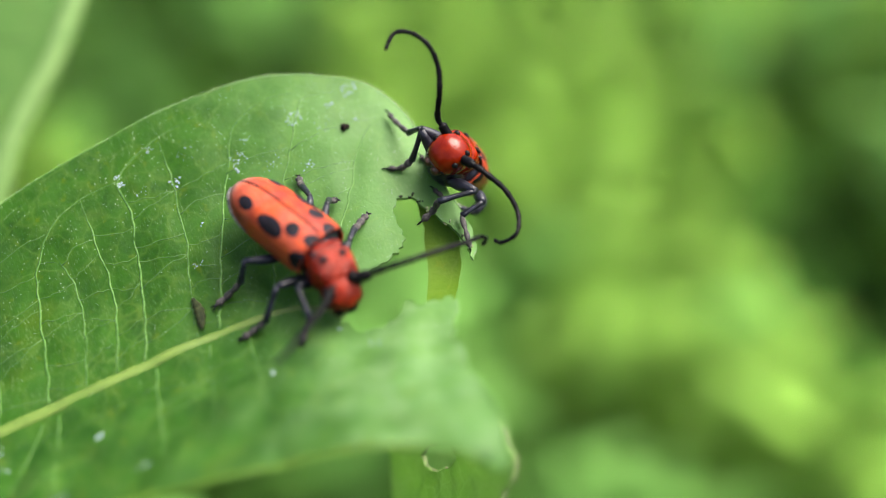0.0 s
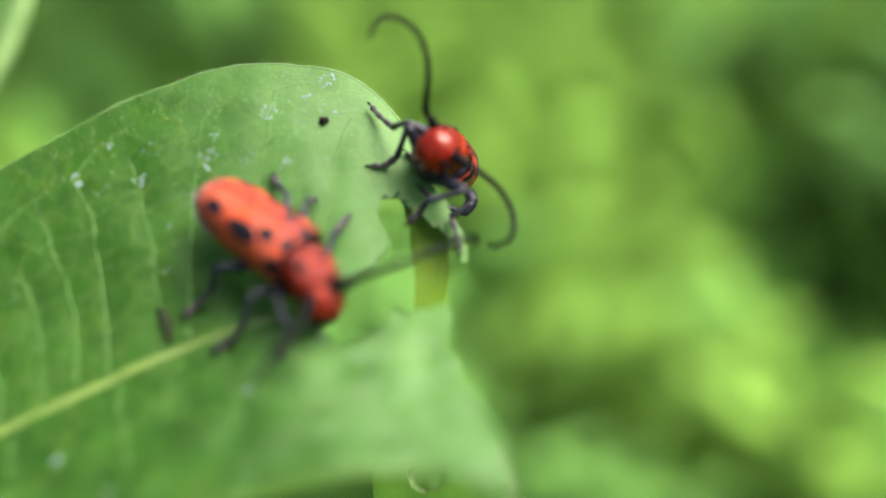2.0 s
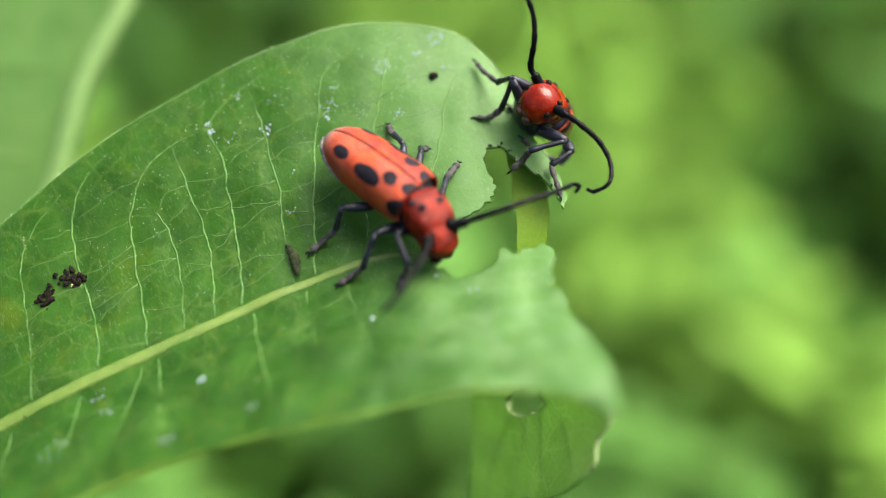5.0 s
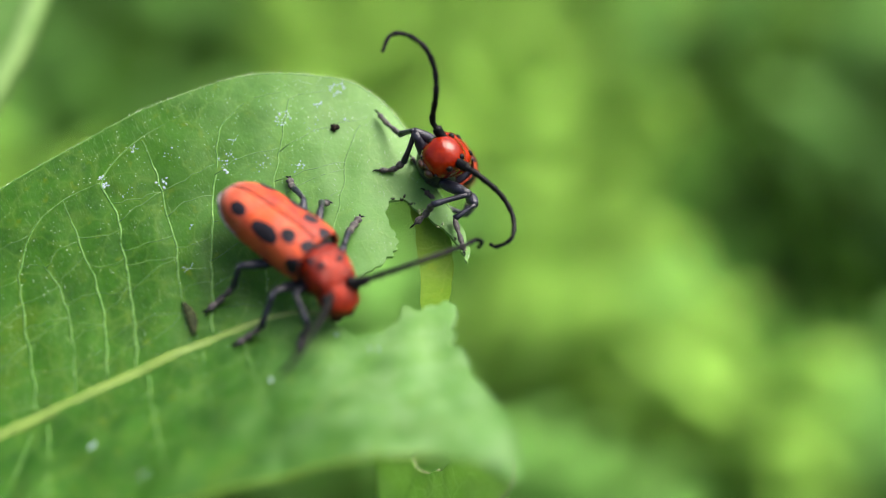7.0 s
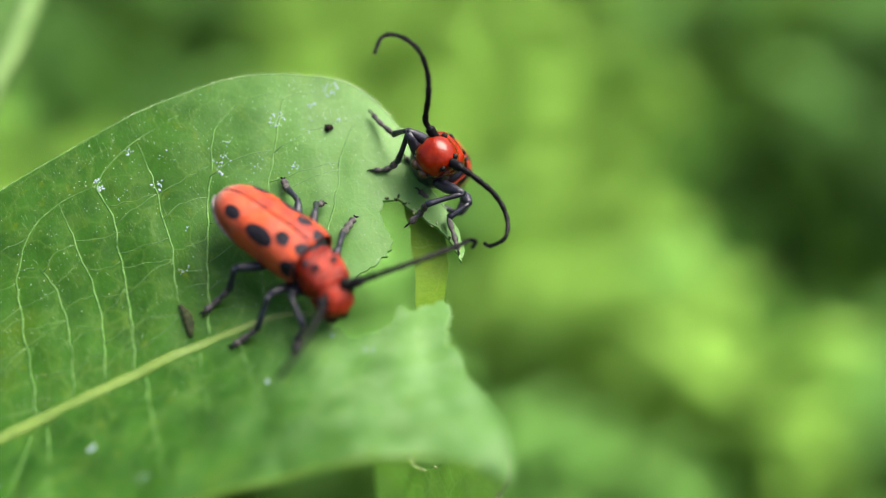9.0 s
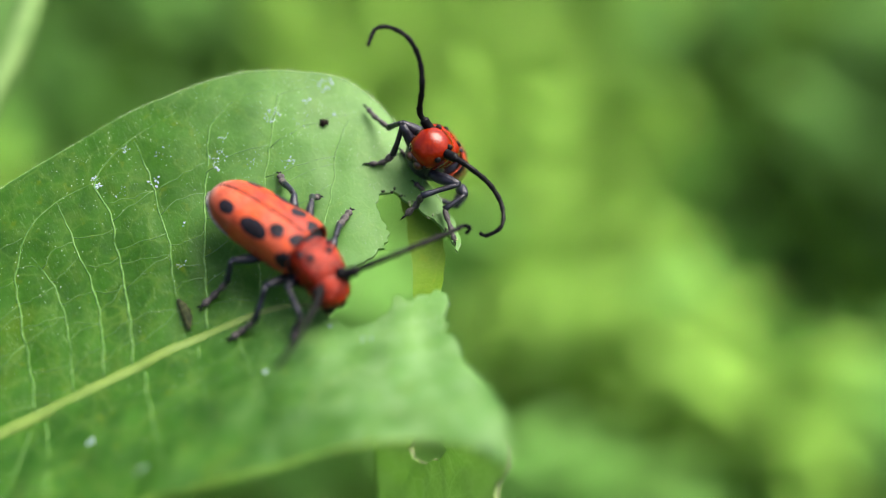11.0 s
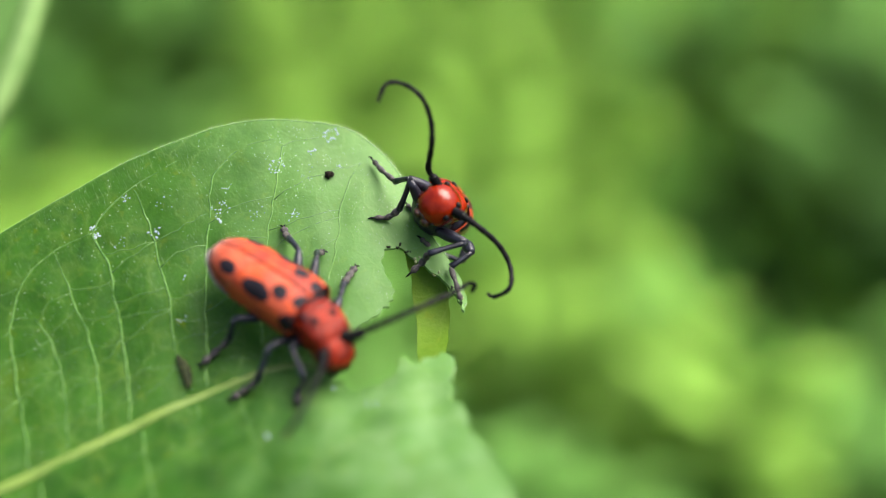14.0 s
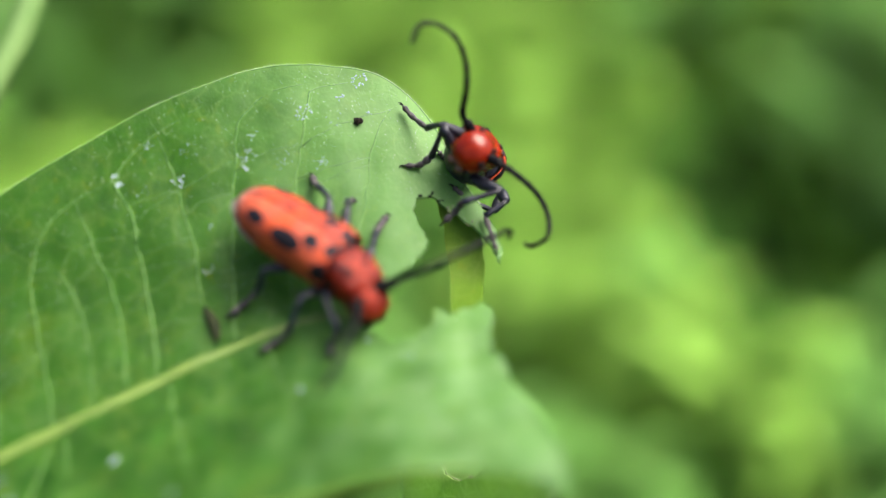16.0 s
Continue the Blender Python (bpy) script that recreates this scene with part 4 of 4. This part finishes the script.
def weed(x, y, height, leaves, size, key, seed, label, lean=(0, 0), low=0.35):
    """An upright weed: stem and opposite leaves."""
    rng = random.Random(seed)
    root = tagged(empty("weed_plant", Matrix.Translation((x, y, 0))), label, "plant", "weeds behind")
    top = Vector((lean[0], lean[1], height)) / MM
    mid = Vector((lean[0] * 0.3, lean[1] * 0.3, height * 0.5)) / MM
    path = spline([(0, 0, 0), mid, top], 8)
    tube("stem", path, [3.0 - 0.12 * i for i in range(len(path))], STEM, root)
    for i in range(leaves):
        t = low + (1 - low) * (i // 2 + 0.5) / (leaves / 2)
        p = path[min(len(path) - 1, int(t * (len(path) - 1)))] * MM
        yaw = (i % 2) * 180 + (i // 2) * 83 + rng.uniform(-20, 20)
        tilt = rng.uniform(-5, 25) + 30 * max(0, t - 0.75)
        sc = size * rng.uniform(0.75, 1.15) * (1.0 - 0.35 * max(0, t - 0.7) / 0.3)
        ob = new("leaf", rng.choice(WEED_MESH[key]))
        ob.parent = root
        ob.matrix_basis = Matrix.Translation(p) @ pose(0, 0, 0, rng.uniform(-15, 15), -tilt, yaw) @ Matrix.Scale(sc, 4)
    return root


# neighbouring leaf, close behind, pale margin
def neighbour():
    a, b = Vector((-0.0528, 0.1008, 0.7259)), Vector((-0.0394, 0.1158, 0.7474))
    along = (b - a).normalized()
    nrm = Vector((0.45, -0.40, 0.80))
    nrm = (nrm - along * nrm.dot(along)).normalized()
    left = nrm.cross(along)
    m = Matrix((along, left, nrm)).transposed().to_4x4()
    m.translation = (a + b) / 2 + left * 0.021 - along * 0.055
    root = tagged(empty("milkweed_plant", m), "green milkweed leaf with a pale margin behind the chewed one", "plant")
    edge = lambda t: 21.0 * (math.sin(math.pi * min(1, 0.04 + t * 0.93))) ** 0.7 + 2.2 * math.exp(-((110 * t - 42) / 7) ** 2) - 1.0 * math.exp(-((110 * t - 58) / 6) ** 2)
    n = 30
    rim = [(110 * i / n, -edge(i / n)) for i in range(n + 1)] + [(110 * i / n, edge(i / n)) for i in range(n, -1, -1)]
    surf = lambda u, v: Vector((u, v, 0.10 * abs(v) - 0.0012 * (u - 55) ** 2 + 0.6 * noise.noise(Vector((u * 0.06, v * 0.06, 4)))))
    leaf = sheet("leaf_blade", rim, [], surf, 2.4, 0.3, PALE_LEAF, root)
    tube("midrib", [surf(u, 0) + Vector((0, 0, 0.1)) for u in np.linspace(0, 108, 30)], [1.1 - 0.03 * i for i in range(30)], RIB, leaf, "", 8, 0.6)
    tube("margin", [surf(u, v) for u, v in rim[:n + 1]], [1.25] * (n + 1), PALE_RIM, leaf, "pale thickened margin", 6, 0.7)
    for k in range(1, 9):
        for s in (-1, 1):
            u0 = 8 + k * 10
            tube("vein", [surf(u0 + 9 * t, s * t * edge((u0 + 9 * t) / 110) * 0.88) for t in np.linspace(0, 1, 8)], [0.3 - 0.02 * i for i in range(8)], VEIN, leaf, "", 6, 0.6)
    foot = m.inverted() @ Vector((-0.13, 0.10, 0.0)) / MM
    tube("stem", spline([surf(0, 0), m.inverted() @ Vector((-0.11, 0.085, 0.66)) / MM, m.inverted() @ Vector((-0.128, 0.095, 0.4)) / MM, foot], 8), [1.2 + 0.1 * i for i in range(25)], STEM, root, sides=10)


neighbour()

# spots where weeds take the painted lit green, and gaps ringed by painted shade
LIT_SPOTS = [(-0.03, 1.25), (0.06, 1.25), (0.17, 1.25), (0.15, 1.09), (0.24, 1.09), (0.29, 1.09), (0.19, 0.95), (0.25, 0.95), (0.145, 0.72), (0.27, 0.72), (0.31, 0.72), (0.145, 0.66), (0.30, 0.60), (0.22, 0.64), (-0.33, 0.99), (-0.29, 0.93), (-0.37, 0.92), (0.11, 1.4), (0.17, 0.83), (-0.10, 1.2), (-0.06, 1.36), (-0.02, 1.1)]
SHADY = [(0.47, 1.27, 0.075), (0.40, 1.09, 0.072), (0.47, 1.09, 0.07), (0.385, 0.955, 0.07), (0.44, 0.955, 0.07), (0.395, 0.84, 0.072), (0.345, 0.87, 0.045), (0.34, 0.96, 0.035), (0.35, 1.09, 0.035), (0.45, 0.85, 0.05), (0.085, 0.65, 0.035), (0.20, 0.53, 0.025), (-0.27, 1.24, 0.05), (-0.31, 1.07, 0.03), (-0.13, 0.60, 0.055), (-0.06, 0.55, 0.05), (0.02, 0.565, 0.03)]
TONE = {"bright": "leafy weed with leaves painted lit yellow-green, out of focus", "green": "leafy weed with fresh green leaves, out of focus", "mid": "leafy weed with leaves painted half-shaded green, out of focus", "dark": "leafy weed with leaves painted dark as if in shade, out of focus"}
rng = random.Random(11)
y, k = 0.38, 0
while y < 1.75:
    step = 0.075 + 0.020 * y
    x = -0.36 - 0.33 * y
    while x < 0.36 + 0.38 * y:
        px, py = x + rng.uniform(-0.3, 0.3) * step, y + rng.uniform(-0.3, 0.3) * step
        k += 1
        x += step
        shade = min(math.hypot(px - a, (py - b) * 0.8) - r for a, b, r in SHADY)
        glow = min(math.hypot(px - a, (py - b) * 0.7) for a, b in LIT_SPOTS)
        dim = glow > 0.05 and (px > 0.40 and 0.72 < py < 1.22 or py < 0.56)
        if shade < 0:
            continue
        # tone by place: lit clumps and shaded gap edges are painted by leaf colour
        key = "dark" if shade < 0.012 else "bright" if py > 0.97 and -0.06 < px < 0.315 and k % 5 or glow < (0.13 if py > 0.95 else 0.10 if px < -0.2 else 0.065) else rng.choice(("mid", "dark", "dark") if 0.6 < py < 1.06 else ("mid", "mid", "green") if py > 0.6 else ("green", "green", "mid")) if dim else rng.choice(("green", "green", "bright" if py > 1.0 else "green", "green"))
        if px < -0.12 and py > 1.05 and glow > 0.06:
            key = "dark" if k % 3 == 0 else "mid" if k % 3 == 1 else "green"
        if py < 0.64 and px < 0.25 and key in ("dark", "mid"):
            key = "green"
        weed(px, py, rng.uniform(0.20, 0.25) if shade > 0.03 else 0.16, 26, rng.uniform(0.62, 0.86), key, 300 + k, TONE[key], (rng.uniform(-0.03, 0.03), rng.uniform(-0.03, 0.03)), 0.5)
    y += step

for px, py, seed in ((0.145, 0.585, 881), (0.185, 0.555, 882), (0.105, 0.60, 883)):
    weed(px, py, 0.20, 20, 0.66, "green", seed, TONE["green"], (0.01, 0.0), 0.5)

# the weed bed goes on, thinner, all round
rng = random.Random(404)
y = -0.7
while y < 2.5:
    x = -1.25
    while x < 1.45:
        px, py = x + rng.uniform(-0.07, 0.07), y + rng.uniform(-0.07, 0.07)
        x += 0.19
        inner = 0.30 < py < 1.82 and -0.42 - 0.33 * py < px < 0.42 + 0.38 * py
        if inner or math.hypot(px, py) < 0.2 or rng.random() < math.hypot(px, py - 0.8) - 0.9:
            continue
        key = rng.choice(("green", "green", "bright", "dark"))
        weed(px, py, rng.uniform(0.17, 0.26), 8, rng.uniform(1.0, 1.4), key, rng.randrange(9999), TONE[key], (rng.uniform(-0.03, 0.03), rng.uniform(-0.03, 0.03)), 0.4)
    y += 0.19

# ---- ground ----
rng = random.Random(77)
tv, tf = [], []
for q in range(15000):
    x, y = rng.uniform(-1.1, 1.3), rng.uniform(-0.1, 2.4)
    if q >= 9000:
        x, y = rng.gauss(0.1, 1.3), rng.gauss(1.0, 1.3)
    if min(math.hypot(x - a, (y - b) * 0.8) - r for a, b, r in SHADY) < 0.0:
        continue
    a, hgt, w = rng.uniform(0, 6.28), rng.uniform(0.08, 0.19), rng.uniform(0.006, 0.012)
    d, c = Vector((math.cos(a), math.sin(a), 0)), Vector((-math.sin(a), math.cos(a), 0))
    lean = rng.uniform(0.2, 0.9)
    k = len(tv)
    for t, r in ((0, 0.6), (0.4, 1.0), (0.75, 0.8), (1.0, 0.05)):
        p = Vector((x, y, -0.01)) + Vector((0, 0, hgt * (t - 0.25 * lean * t * t))) + d * hgt * lean * t * t
        tv += [p - c * w * r + Vector((0, 0, 0.001)), p, p + c * w * r + Vector((0, 0, 0.001))]
    for i in range(3):
        for q in range(2):
            tf.append((k + i * 3 + q, k + i * 3 + q + 1, k + i * 3 + q + 4, k + i * 3 + q + 3))
tagged(mesh_object("grass", tv, tf, GRASS), "dull green grass under the weeds, out of focus", "grass", kind="stuff")
n = 80
gv = [Vector(((i / n - 0.5) * abs(i / n - 0.5) * 240, (j / n - 0.5) * abs(j / n - 0.5) * 240 + 0.4, 0)) for i in range(n + 1) for j in range(n + 1)]
for p in gv:
    p.z = 0.012 * noise.noise(p * 3.0) - 0.012
gf = [(i * (n + 1) + j, (i + 1) * (n + 1) + j, (i + 1) * (n + 1) + j + 1, i * (n + 1) + j + 1) for i in range(n) for j in range(n)]
tagged(mesh_object("ground", gv, gf, SOIL), "mossy soil under the plants, darkened to stand for shade", "ground", kind="structure")


def motions():
    """The beetle on the blade shifts its body on planted legs, and the antennae stir a little."""
    rest = beetle_a.matrix_world.copy()
    view = (rest.to_3x3().inverted() @ Vector((-0.05, -0.80, 0.59))).normalized()
    drift = rest.to_3x3().inverted() @ Vector((-0.40, -0.10, -0.13)) * MM
    share = [(0, -0.25), (1.0, -0.25), (1.5, -0.05), (2, 0.05), (3.2, 0.08), (5.3, -0.04), (7, -0.02), (9.2, 0.06), (11.3, 0.32), (12, 0.43), (13, 0.54), (15, 0.6), (16, 0.74)]
    moves = [(t, Matrix.Translation(drift * k) @ Matrix.Rotation(radians(4.6) * k, 4, view)) for t, k in share]
    walk(beetle_a, [(t, rest @ m) for t, m in moves])
    for planted in LEGS_A:
        walk(planted, [(t, m.inverted()) for t, m in moves])

    def sway(ob, rows):
        at = ob.location.copy()
        walk(ob, [(t, pose(at.x, at.y, at.z, a, b, c)) for t, a, b, c in rows])
    sway(ANT_B[0], [(0, 0, 0, 0), (2, 0.3, 0, 0.3), (3.2, 0, 0.3, 0.6), (5.4, 0.4, 0, -0.4), (7, 0, 0, 0.3), (8.5, 0.5, 0.2, 0.6), (10.2, 0, 0, 0), (12, 0.6, 0, 0.8), (13.5, 0.2, 0, 0.4), (16, 0.3, 0, 0.3)])
    sway(ANT_B[1], [(0, 0, 0, 0), (3.2, 0.2, 0, 0.3), (5.4, -0.8, 0.3, -1.2), (7, -0.6, 0, -1.0), (8.5, -0.6, 0.2, -1.4), (10.2, -0.2, 0, -0.6), (12, 0.3, 0, 0.5), (14, 0, 0, 0), (16, 0.4, 0, 0.6)])
    sway(ANT_A[0], [(0, 0, 0, 0), (3.2, 0, 0, 0.2), (5.4, -0.5, 0, -0.3), (7.5, -0.8, 0, -0.4), (9.1, -0.7, 0, -0.9), (11.5, 0.3, 0, -0.5), (12.5, 0.6, 0, -0.3), (14.5, 0, 0, 0), (16, 0.3, 0, -0.2)])
    sway(ANT_A[1], [(0, 0, 0, 0), (3.2, 0.3, 0, -0.4), (5.4, 0, 0, 0.6), (8, 0.4, 0, 1.0), (12, 0.2, 0, 1.8), (14.5, 0, 0, 2.2), (16, 0.2, 0, 2.6)])


motions()
